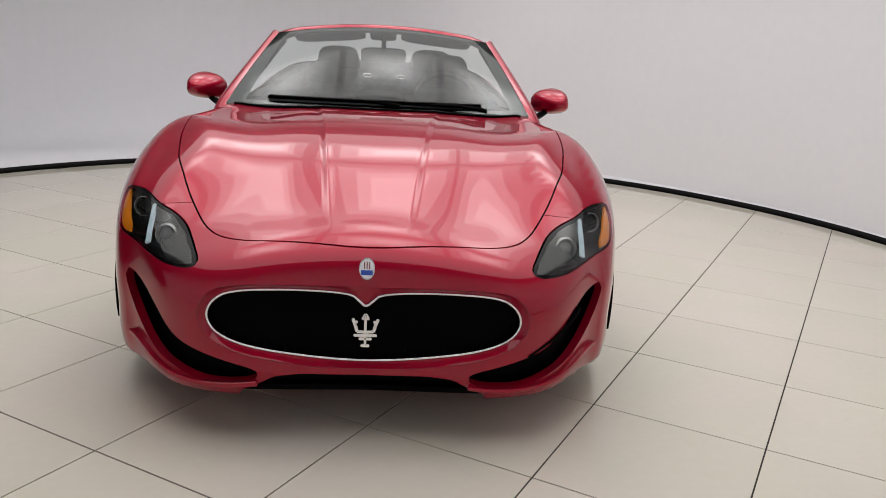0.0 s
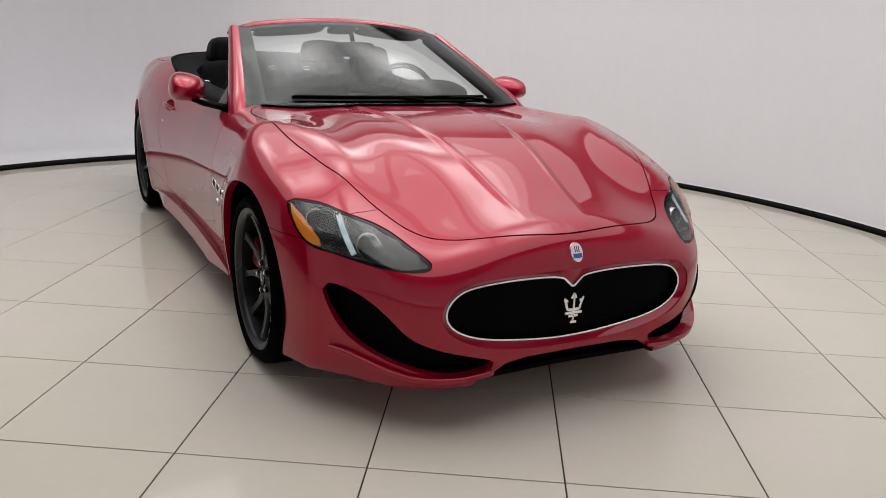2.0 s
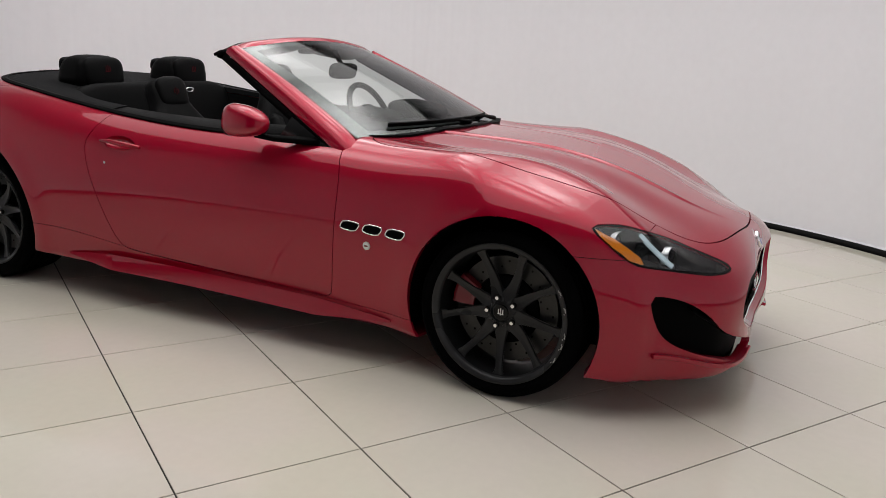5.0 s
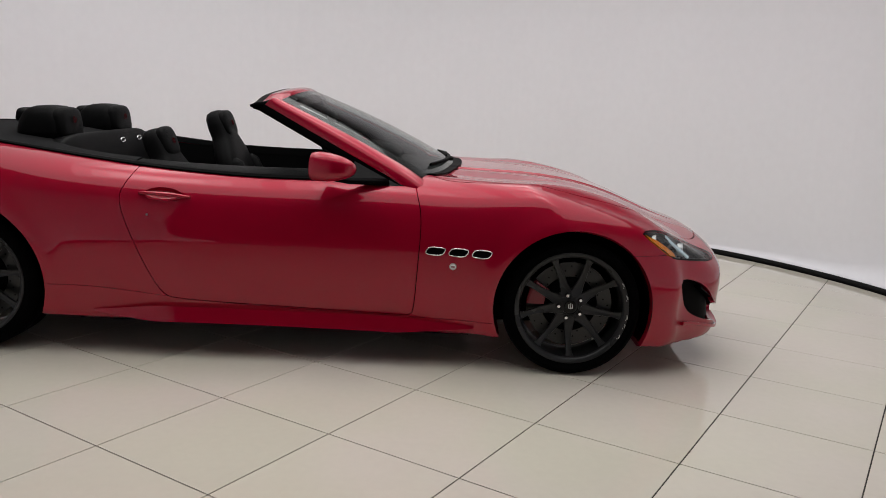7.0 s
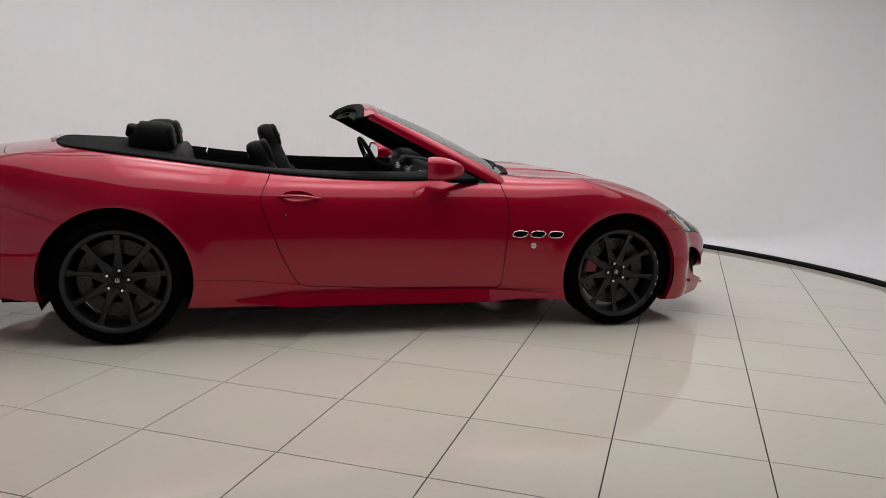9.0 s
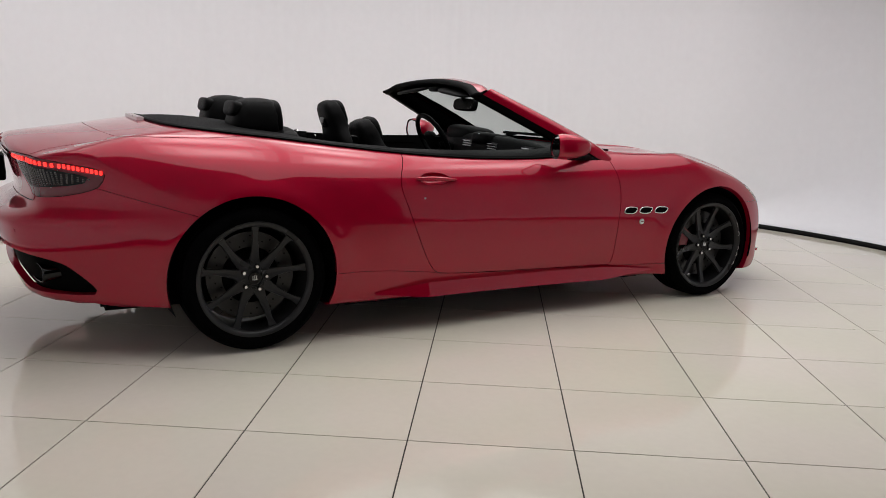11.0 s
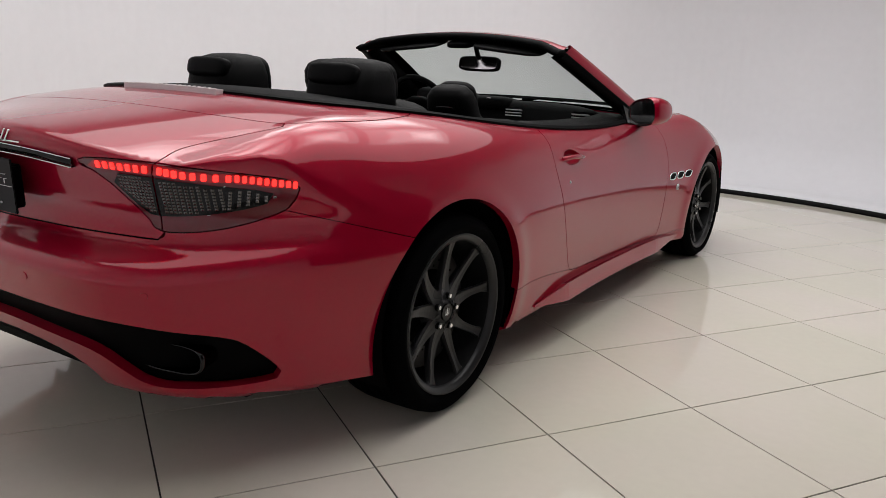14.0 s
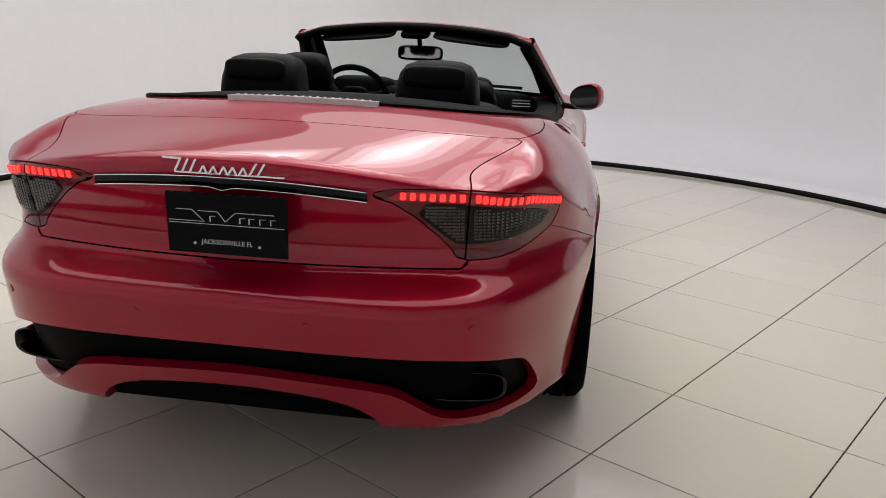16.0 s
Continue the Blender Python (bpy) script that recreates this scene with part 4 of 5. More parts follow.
def door_furniture():
    for s in (-1, 1):
        door = DOORS[s]
        # a bowl pressed into the door, with a rounded lip
        pts = [on_side(s, a, b) for a, b in HANDLE]
        c, n = on_side(s, 1.985, 0.803)
        k = len(pts)
        verts = []
        for size, deep in ((1.0, 0.0), (0.97, 0.004), (0.86, 0.016), (0.66, 0.026), (0.35, 0.030)):
            verts += [p * size + c * (1 - size) - m * deep for p, m in pts]
        verts.append(c - n * 0.030)
        faces = []
        for r in range(5):
            for i in range(k):
                j = (i + 1) % k
                faces.append((r * k + i, r * k + j, (r + 1) * k + j, (r + 1) * k + i) if r < 4 else (r * k + i, r * k + j, 5 * k))
        raw_object("handle_recess", verts, faces if s > 0 else [f[::-1] for f in faces], PAINT, door, True)
        path = []
        for t in np.linspace(0, 1, 13):
            y = 2.100 - 0.240 * t
            p, n = on_side(s, y, 0.806 - 0.012 * t)
            path.append(p + n * (0.002 + 0.016 * math.sin(math.pi * min(max(t * 1.1, 0), 1)) ** 0.6))
        bm = sweep(path, circle(0.010, 12, 0.0125), up=(s, 0, 0.2), scale=[0.7 + 0.4 * math.sin(math.pi * t) for t in np.linspace(0, 1, 13)])
        part("door_handle", bm, PAINT, door, "red pull handle", smooth=True)
        p, n = on_side(s, 2.057, 0.708)
        part("lock_cylinder", disc(bmesh.new(), frame_at(p + n * 0.001, n), 0.006, 0.003), SILVER, door, "small bright door lock")


door_furniture()


def door_mirrors():
    for s in (-1, 1):
        m = pose(s * 0.928, 1.175, 0.968, 0, -s * 6, s * 17) @ Matrix.Diagonal((0.86, 1.1, 1.04, 1))
        bm = bmesh.new()
        nu, nv = 32, 20
        rows = []
        for j in range(nv + 1):
            t = j / nv
            # from the flat rear face at t = 0 to the rounded nose at t = 1
            k = (1 - max(t - 0.12, 0) ** 2.0 / 0.7744) ** 0.5 if t > 0.12 else 0.93 + 0.07 * (t / 0.12)
            y = 0.07 - 0.19 * t
            ring = []
            for i in range(nu):
                a = 2 * math.pi * i / nu
                c, d = math.cos(a), math.sin(a)
                x = 0.100 * math.copysign(abs(c) ** 0.75, c) * k
                z = (0.070 if d > 0 else 0.062) * math.copysign(abs(d) ** 0.75, d) * k * (1 - 0.18 * c * s * -1)
                ring.append(bm.verts.new(m @ Vector((x + s * 0.012 * t, y, z))))
            rows.append(ring)
        for a, b in zip(rows, rows[1:]):
            for i in range(nu):
                bm.faces.new((a[i], a[(i + 1) % nu], b[(i + 1) % nu], b[i]))
        bmesh.ops.remove_doubles(bm, verts=bm.verts, dist=1e-4)
        bmesh.ops.recalc_face_normals(bm, faces=bm.faces)
        shell = part("door_mirror", bm, PAINT, car, "red door mirror on a black arm", smooth=True)
        bm = bmesh.new()
        ringv = []
        for i in range(nu):
            a = 2 * math.pi * i / nu
            c, d = math.cos(a), math.sin(a)
            ringv.append(bm.verts.new(m @ Vector((0.089 * math.copysign(abs(c) ** 0.75, c), 0.064, 0.056 * math.copysign(abs(d) ** 0.75, d) * (1 + 0.18 * c * s)))))
        bm.faces.new(ringv)
        part("mirror_glass", bm, CHROME, shell)
        bm = bmesh.new()
        outer, inner = [], []
        for i in range(nu):
            a = 2 * math.pi * i / nu
            c, d = math.cos(a), math.sin(a)
            pw = lambda q: math.copysign(abs(q) ** 0.75, q)
            outer.append(bm.verts.new(m @ Vector((0.094 * pw(c), 0.071, 0.063 * pw(d) * (1 + 0.18 * c * s)))))
            inner.append(bm.verts.new(m @ Vector((0.088 * pw(c), 0.066, 0.055 * pw(d) * (1 + 0.18 * c * s)))))
        for i in range(nu):
            bm.faces.new((outer[i], outer[(i + 1) % nu], inner[(i + 1) % nu], inner[i]))
        part("mirror_rim", bm, GLOSSBLACK, shell)
        path = [(s * 0.90, 1.165, 0.915), (s * 0.86, 1.10, 0.903), (s * 0.815, 1.00, 0.90), (s * 0.785, 0.92, 0.897)]
        part("mirror_arm", sweep(path, circle(0.022, 12, 0.014), scale=[0.8, 1, 1.2, 1.3]), BLACK, shell, smooth=True)
        # black sail triangle at the foot of the pillar
        tri = [(s * 0.812, 0.815, 0.873), (s * 0.79, 1.12, 0.902), (s * 0.735, 1.08, 1.01), (s * 0.775, 0.90, 0.915)]
        bm = bmesh.new()
        a = [bm.verts.new(p) for p in tri]
        b = [bm.verts.new((p[0] - s * 0.02, p[1], p[2])) for p in tri]
        bm.faces.new(a)
        bm.faces.new(b[::-1])
        for i in range(4):
            bm.faces.new((a[i], b[i], b[(i + 1) % 4], a[(i + 1) % 4]))
        bmesh.ops.recalc_face_normals(bm, faces=bm.faces)
        part("mirror_sail", bm, GLOSSBLACK, shell)


door_mirrors()


def side_skirts():
    for s in (-1, 1):
        path, sc = [], []
        for y in np.linspace(0.47, 2.33, 50):
            t = (y - 0.47) / 1.86
            z = 0.216 + 0.010 * t
            p, n = on_side(s, y, 0.24)
            path.append((p[0] + s * 0.001, y, z))
            sc.append(min(1.0, 0.12 + 4.5 * min(t, 1.25 * (1 - t))))
        prof = [(-s * 0.03, 0.036), (s * 0.003, 0.026), (s * 0.010, 0.010), (s * 0.026, -0.004), (s * 0.024, -0.014), (s * 0.006, -0.034), (-s * 0.04, -0.040)]
        bm = sweep(path, [(-a, b) for a, b in prof], scale=sc)
        part("side_skirt", bm, PAINT, car, "red flared side skirt")


side_skirts()


# ---- windshield and its frame ----
def shield(u, v):
    """A point of the windshield: u from -1 to 1 across, v from 0 at its base to 1 at its top."""
    base = np.array((0.744 * u, 0.60 + 0.15 * u * u, 0.945 - 0.018 * u * u))
    top = np.array((0.588 * u, 1.435 + 0.055 * u * u, 1.318 - 0.052 * u * u))
    p = base + (top - base) * v
    bow = 0.022 * math.sin(math.pi * v)
    return p + np.array((0, -0.4, 0.9)) * bow * (1 - 0.5 * u * u)


def windshield():
    nu, nv = 36, 20
    us, vs = np.linspace(-1, 1, nu + 1), np.linspace(0, 1, nv + 1)
    verts = [shield(u, v) for v in vs for u in us]
    faces = [(j * (nu + 1) + i, j * (nu + 1) + i + 1, (j + 1) * (nu + 1) + i + 1, (j + 1) * (nu + 1) + i) for j in range(nv) for i in range(nu)]
    pane = raw_object("windshield", verts, faces, GLASS, car)
    tagged(pane, "raked curved windshield of faintly tinted glass")
    pane.visible_shadow = False
    # black border printed on the glass
    def band(name, grid):
        k = len(grid[0])
        vv = [p + np.array((0, 0.003, -0.003)) for row in grid for p in row]
        ff = [(j * k + i, j * k + i + 1, (j + 1) * k + i + 1, (j + 1) * k + i) for j in range(len(grid) - 1) for i in range(k - 1)]
        raw_object(name, vv, ff, GLOSSBLACK, pane)
    for s in (-1, 1):
        band("glass_border", [[shield(s * (1 - w * (0.10 + 0.02 * (1 - v))), v) for w in (0, 0.5, 1)] for v in vs])
    band("glass_border", [[shield(u, 0.0), shield(u, 0.035 + 0.02 * u * u)] for u in us])
    band("glass_border", [[shield(u, 1.0), shield(u, 0.955)] for u in us])
    # pillars: from the glass edge over a rounded red skin to the black door seal
    for s in (-1, 1):
        rows, seal = [], []
        for v in np.linspace(-0.24, 1.0, 30):
            e = shield(s, v)
            o = np.array((s * (0.818 - 0.20 * v), 0.80 + 0.76 * v, 0.868 + 0.375 * v))
            mid = (e + o) / 2 + np.array((s * 0.018, -0.010, 0.022))
            q1, q2 = e * 0.75 + o * 0.25 + np.array((s * 0.008, -0.008, 0.018)), e * 0.25 + o * 0.75 + np.array((s * 0.020, -0.004, 0.013))
            # the foot sinks into the shoulder of the body
            k = max(0.16 - v, 0) / 0.40
            sink = np.array((-s * 0.035, 0.0, -0.075)) * k * k
            e, q1, mid, q2, o = (p + sink for p in (e, q1, mid, q2, o))
            rows.append([e, q1, mid, q2, o])
            d = np.array((-s * 0.006, 0.018, -0.016))
            g = np.array((-s * 0.055, 0.012, -0.010))
            seal.append([o + np.array((s * 0.003, 0.002, -0.001)), o + d * 1.2 + np.array((s * 0.004, 0, 0)), o + d * 1.9, o + d + g, e + np.array((-s * 0.03, 0.02, -0.02)), e + np.array((-s * 0.01, 0.004, -0.006))])
        for name, grid, mat in (("windshield_pillar", rows, PAINT), ("pillar_trim", seal, BLACK)):
            k = len(grid[0])
            vv = [p for r in grid for p in r]
            ff = [(j * k + i, j * k + i + 1, (j + 1) * k + i + 1, (j + 1) * k + i) for j in range(len(grid) - 1) for i in range(k - 1)]
            raw_object(name, vv, ff if s < 0 else [f[::-1] for f in ff], mat, car)
    # header over the windshield
    red, black = [], []
    for u in np.linspace(-1.04, 1.04, 41):
        e = shield(max(min(u, 1), -1), 1.0)
        e = e + np.array((0.588 * (u - max(min(u, 1), -1)), 0, 0))
        drop = -0.012 * max(abs(u) - 0.85, 0) / 0.15
        red.append([e, e + np.array((0, 0.012, 0.012 + drop)), e + np.array((0, 0.045, 0.018 + drop)), e + np.array((0, 0.085, 0.012 + drop * 1.6))])
        b = red[-1][-1]
        black.append([b + np.array((0, 0.002, -0.002)), b + np.array((0, 0.030, -0.004)), b + np.array((0, 0.050, -0.016)), b + np.array((0, 0.046, -0.034)), b + np.array((0, 0.010, -0.042)),
                      e + np.array((0, 0.02, -0.030)), e + np.array((0, 0.004, -0.006))])
    for name, grid, mat in (("windshield_header", red, PAINT), ("header_trim", black, BLACK)):
        k = len(grid[0])
        vv = [p for r in grid for p in r]
        ff = [(j * k + i, (j + 1) * k + i, (j + 1) * k + i + 1, j * k + i + 1) for j in range(len(grid) - 1) for i in range(k - 1)]
        raw_object(name, vv, [f[::-1] for f in ff], mat, car)
    # sun visors and latch hooks
    for s in (-1, 1):
        bm = superbox(bmesh.new(), pose(s * 0.30, 1.525, 1.258, -14, s * 5, 0), 0.20, 0.085, 0.012, 0.5)
        part("sun_visor", bm, LEATHER, car, "folded black sun visor", smooth=True)
        bm = sweep([(s * 0.60, 1.555, 1.243), (s * 0.607, 1.60, 1.243), (s * 0.61, 1.635, 1.232)], circle(0.012, 8), scale=[1.3, 1, 0.6])
        part("header_corner", bm, BLACK, car, smooth=True)
    bm = superbox(bmesh.new(), pose(0, 1.50, 1.275, -12, 0, 0), 0.075, 0.07, 0.018, 0.5)
    part("roof_console", bm, BLACK, car, smooth=True)
    # rear-view mirror
    m = pose(0.006, 1.315, 1.172, 12, 0, 4)
    bm = superbox(bmesh.new(), m, 0.125, 0.020, 0.040, 0.45)
    mir = part("rear_view_mirror", bm, BLACK, car, "black inside mirror on a stalk", smooth=True)
    bm = bmesh.new()
    vs2 = [bm.verts.new(m @ Vector((0.114 * math.copysign(abs(math.cos(a)) ** 0.45, math.cos(a)), 0.0212, 0.032 * math.copysign(abs(math.sin(a)) ** 0.45, math.sin(a)))))
           for a in (2 * math.pi * i / 40 for i in range(40))]
    bm.faces.new(vs2)
    part("mirror_glass", bm, CHROME, mir)
    part("mirror_stalk", sweep([(0.006, 1.315, 1.19), (0.006, 1.345, 1.225), (0.006, 1.37, 1.272)], circle(0.013, 8)), BLACK, mir, smooth=True)


windshield()


def wipers():
    for a, b, tip in (((0.10, 0.615, 0.957), (-0.20, 0.66, 0.968), 0.32), ((0.52, 0.66, 0.951), (0.16, 0.645, 0.970), 0.32)):
        a, b = np.array(a), np.array(b)
        arm = part("wiper", sweep([a, a * 0.6 + b * 0.4 + (0, 0.0, 0.012), b], circle(0.008, 8), scale=[1.6, 1, 0.7]), BLACK, car, "black wiper arm resting on the windshield", smooth=True)
        pts = []
        for t in np.linspace(-1, 1, 13):
            u = (b[0] + tip * t) / 0.715
            u = max(min(u, 0.93), -0.93)
            p = shield(u, 0.045 + 0.035 * u * u)
            pts.append(p + np.array((0, -0.006, 0.010)))
        part("wiper_blade", sweep(pts, [(-0.006, -0.008), (0.006, -0.008), (0.004, 0.008), (-0.004, 0.008)], up=(0, -0.4, 0.9)), BLACK, arm)
    pts = [on_top(x, 0.585 + 0.14 * (x / 0.7) ** 2)[0] + np.array((0, 0.0, 0.004)) for x in np.linspace(-0.68, 0.68, 31)]
    part("cowl_strip", sweep(pts, [(-0.02, -0.006), (0.03, -0.006), (0.03, 0.004), (-0.02, 0.002)]), BLACK, car, "black cowl strip at the foot of the windshield")


wipers()


def belt_trim():
    """The black strip along the edge of the cockpit, from pillar to pillar round the tail."""
    p = np.asarray(rounded(COCKPIT, 1))
    p = p[p[:, 1] > 0.84]
    right = p[p[:, 0] < 0]
    left = p[p[:, 0] >= 0]
    right = right[np.argsort(right[:, 1])]
    left = left[np.argsort(left[:, 1])]
    path = np.vstack([right, left[::-1]])
    pts = []
    for x, y in path:
        q, n = on_top(x, y)
        pts.append((q, n))
    bm = sweep([q + n * 0.004 for q, n in pts], [(-0.017, -0.012), (0.017, -0.012), (0.015, 0.004), (0.0, 0.008), (-0.015, 0.004)], ups=[n for _, n in pts])
    part("belt_moulding", bm, BLACK, car, "black rubber moulding along the cockpit edge", smooth=False)


belt_trim()


# ---- cabin ----
def tub():
    p = np.asarray(OPENING)
    n = len(p)
    tops = [on_top(x, y)[0][2] - 0.03 for x, y in p]
    verts = [(x, y, z) for (x, y), z in zip(p, tops)] + [(x * 0.97, y, 0.62) for x, y in p] + [(x * 0.9, y, 0.34) for x, y in p]
    faces = []
    for k in (0, n):
        for i in range(n):
            faces.append((k + i, k + (i + 1) % n, k + n + (i + 1) % n, k + n + i))
    faces.append(tuple(range(2 * n, 3 * n)))
    raw_object("cabin_tub", verts, faces, LEATHER, car)
    # dashboard front, hood over the dials, centre console
    bm = superbox(bmesh.new(), pose(0, 1.12, 0.84, 18, 0, 0), 0.66, 0.10, 0.13, 0.4)
    dash = part("dashboard", bm, LEATHER, car, "black leather dashboard", smooth=True)
    bm = superbox(bmesh.new(), pose(0.37, 1.06, 0.955, 8, 0, 0), 0.19, 0.13, 0.065, 0.55)
    part("dial_hood", bm, LEATHER, dash, smooth=True)
    bm = superbox(bmesh.new(), pose(0, 1.10, 0.945, 8, 0, 0), 0.13, 0.12, 0.045, 0.5)
    part("centre_console", bm, LEATHER, dash, smooth=True)
    bm = disc(bmesh.new(), pose(0.0, 1.205, 0.965, -80, 0, 0), 0.026, 0.02)
    part("dash_clock", bm, SILVER, dash, "small round dashboard clock")
    for x in (-0.56, -0.16, 0.16):
        bm = bmesh.new()
        box(bm, pose(x, 1.19, 0.915, -70, 0, 0), 0.12, 0.06, 0.02, 0.006)
        vent = part("air_vent", bm, GLOSSBLACK, dash)
        bm = bmesh.new()
        for k in (-1, 0, 1):
            box(bm, pose(x, 1.205, 0.915 + 0.016 * k, -70, 0, 0), 0.10, 0.004, 0.014)
        part("vent_slat", bm, SILVER, vent)
    bm = superbox(bmesh.new(), pose(0, 1.75, 0.56, 0, 0, 0), 0.12, 0.62, 0.10, 0.35)
    part("centre_console", bm, LEATHER, car, smooth=True)


tub()


def steering_wheel():
    m = pose(0.36, 1.36, 0.925, 62, 0, 0)
    bm = bmesh.new()
    R, r = 0.182, 0.0165
    nu, nv = 56, 12
    rows = [[bm.verts.new(m @ Vector(((R + r * math.cos(b)) * math.cos(a), (R + r * math.cos(b)) * math.sin(a), r * math.sin(b)))) for b in (2 * math.pi * j / nv for j in range(nv))]
            for a in (2 * math.pi * i / nu for i in range(nu))]
    for i in range(nu):
        a, b = rows[i], rows[(i + 1) % nu]
        for j in range(nv):
            bm.faces.new((a[j], b[j], b[(j + 1) % nv], a[(j + 1) % nv]))
    sw = part("steering_wheel", bm, LEATHER, car, "black leather steering wheel", smooth=True)
    for ang in (8, 172, 270):
        a = math.radians(ang)
        bm = sweep([m @ Vector((0.05 * math.cos(a), 0.05 * math.sin(a), -0.012)), m @ Vector((R * math.cos(a), R * math.sin(a), 0))], [(-0.02, -0.006), (0.02, -0.006), (0.02, 0.006), (-0.02, 0.006)],
                   up=m.to_3x3() @ Vector((0, 0, 1)), scale=[1.2, 0.7])
        part("spoke", bm, BLACK, sw)
    part("wheel_hub", superbox(bmesh.new(), m @ Matrix.Translation((0, 0, -0.008)), 0.075, 0.065, 0.022, 0.6), LEATHER, sw, smooth=True)
    bm = sweep([(0.36, 1.34, 0.915), (0.36, 1.12, 0.83)], circle(0.035, 10))
    part("steering_column", bm, BLACK, sw, smooth=True)


steering_wheel()


def lofted(sections, k=30, e=0.6):
    """A bmesh through rounded sections: (centre, half width, half depth, forward axis)."""
    bm = bmesh.new()
    pw = lambda t: math.copysign(abs(t) ** e, t)
    rings = []
    for c, w, d, fwd in sections:
        fwd = Vector(fwd).normalized()
        rings.append([bm.verts.new(Vector(c) + Vector((1, 0, 0)) * w * pw(math.cos(a)) + fwd * d * pw(math.sin(a))) for a in (2 * math.pi * i / k for i in range(k))])
    for a, b in zip(rings, rings[1:]):
        for i in range(k):
            bm.faces.new((a[i], a[(i + 1) % k], b[(i + 1) % k], b[i]))
    bm.faces.new(rings[0][::-1])
    bm.faces.new(rings[-1])
    bmesh.ops.recalc_face_normals(bm, faces=bm.faces)
    return bm


def front_seat(x, y_top, z_top, name, slim=1.0):
    seat = part("front_seat", superbox(bmesh.new(), pose(x, y_top - 0.55, 0.50, 6, 0, 0), 0.25, 0.27, 0.075, 0.45), LEATHER, car, name, smooth=True)
    y0, z0 = y_top - 0.26, 0.50
    at = lambda t: np.array((x, y0 + (y_top - y0) * t, z0 + (z_top - z0) * t))
    fwd = (0, -1, 0.35)
    tab = [(0.0, 0.235, 0.085), (0.2, 0.245, 0.085), (0.45, 0.245, 0.075), (0.62, 0.22, 0.07), (0.72, 0.16, 0.065), (0.78, 0.135, 0.062), (0.86, 0.135, 0.062), (0.94, 0.12, 0.058),
           (0.985, 0.09, 0.045), (1.0, 0.05, 0.02)]
    part("backrest", lofted([(at(t), w * slim, d, fwd) for t, w, d in tab]), LEATHER, seat, smooth=True)
    for s in (-1, 1):
        c0, c1 = at(0.12) + np.array((s * 0.20, -0.06, 0)), at(0.58) + np.array((s * 0.185, -0.05, 0))
        part("side_bolster", lofted([(c0 * (1 - t) + c1 * t, 0.045 * k, 0.06 * k, fwd) for t, k in ((0, 0.5), (0.1, 0.9), (0.5, 1), (0.9, 0.9), (1, 0.4))], 18), LEATHER, seat, smooth=True)
    # headrest face with stitched emblem
    hc = at(0.87)
    part("headrest_pad", superbox(bmesh.new(), Matrix.Translation(Vector(hc) + Vector((0, -0.045, 0.012))) @ pose(0, 0, 0, -19, 0, 0), 0.115 * slim, 0.030, 0.085, 0.6), LEATHER, seat, smooth=True)
    bm = bmesh.new()
    for k in (-1, 0, 1):
        box(bm, Matrix.Translation(Vector(hc) + Vector((0.014 * k, -0.077, 0.022))) @ pose(0, 0, 0, -19, 0, 0), 0.0022, 0.003, 0.036 if k == 0 else 0.024)
    box(bm, Matrix.Translation(Vector(hc) + Vector((0, -0.074, 0.006))) @ pose(0, 0, 0, -19, 0, 0), 0.032, 0.003, 0.004)
    part("stitched_emblem", bm, STITCH, seat)
    bm = superbox(bmesh.new(), Matrix.Translation(Vector(at(0.80)) + Vector((0, 0.062, 0))) @ pose(0, 0, 0, -19, 0, 0), 0.05, 0.012, 0.035, 0.4)
    part("belt_guide", bm, GLOSSBLACK, seat, smooth=True)


front_seat(-0.385, 2.215, 1.082, "black leather passenger seat, leaned back", 0.86)
front_seat(0.415, 2.120, 1.165, "black leather driver's seat, upright")


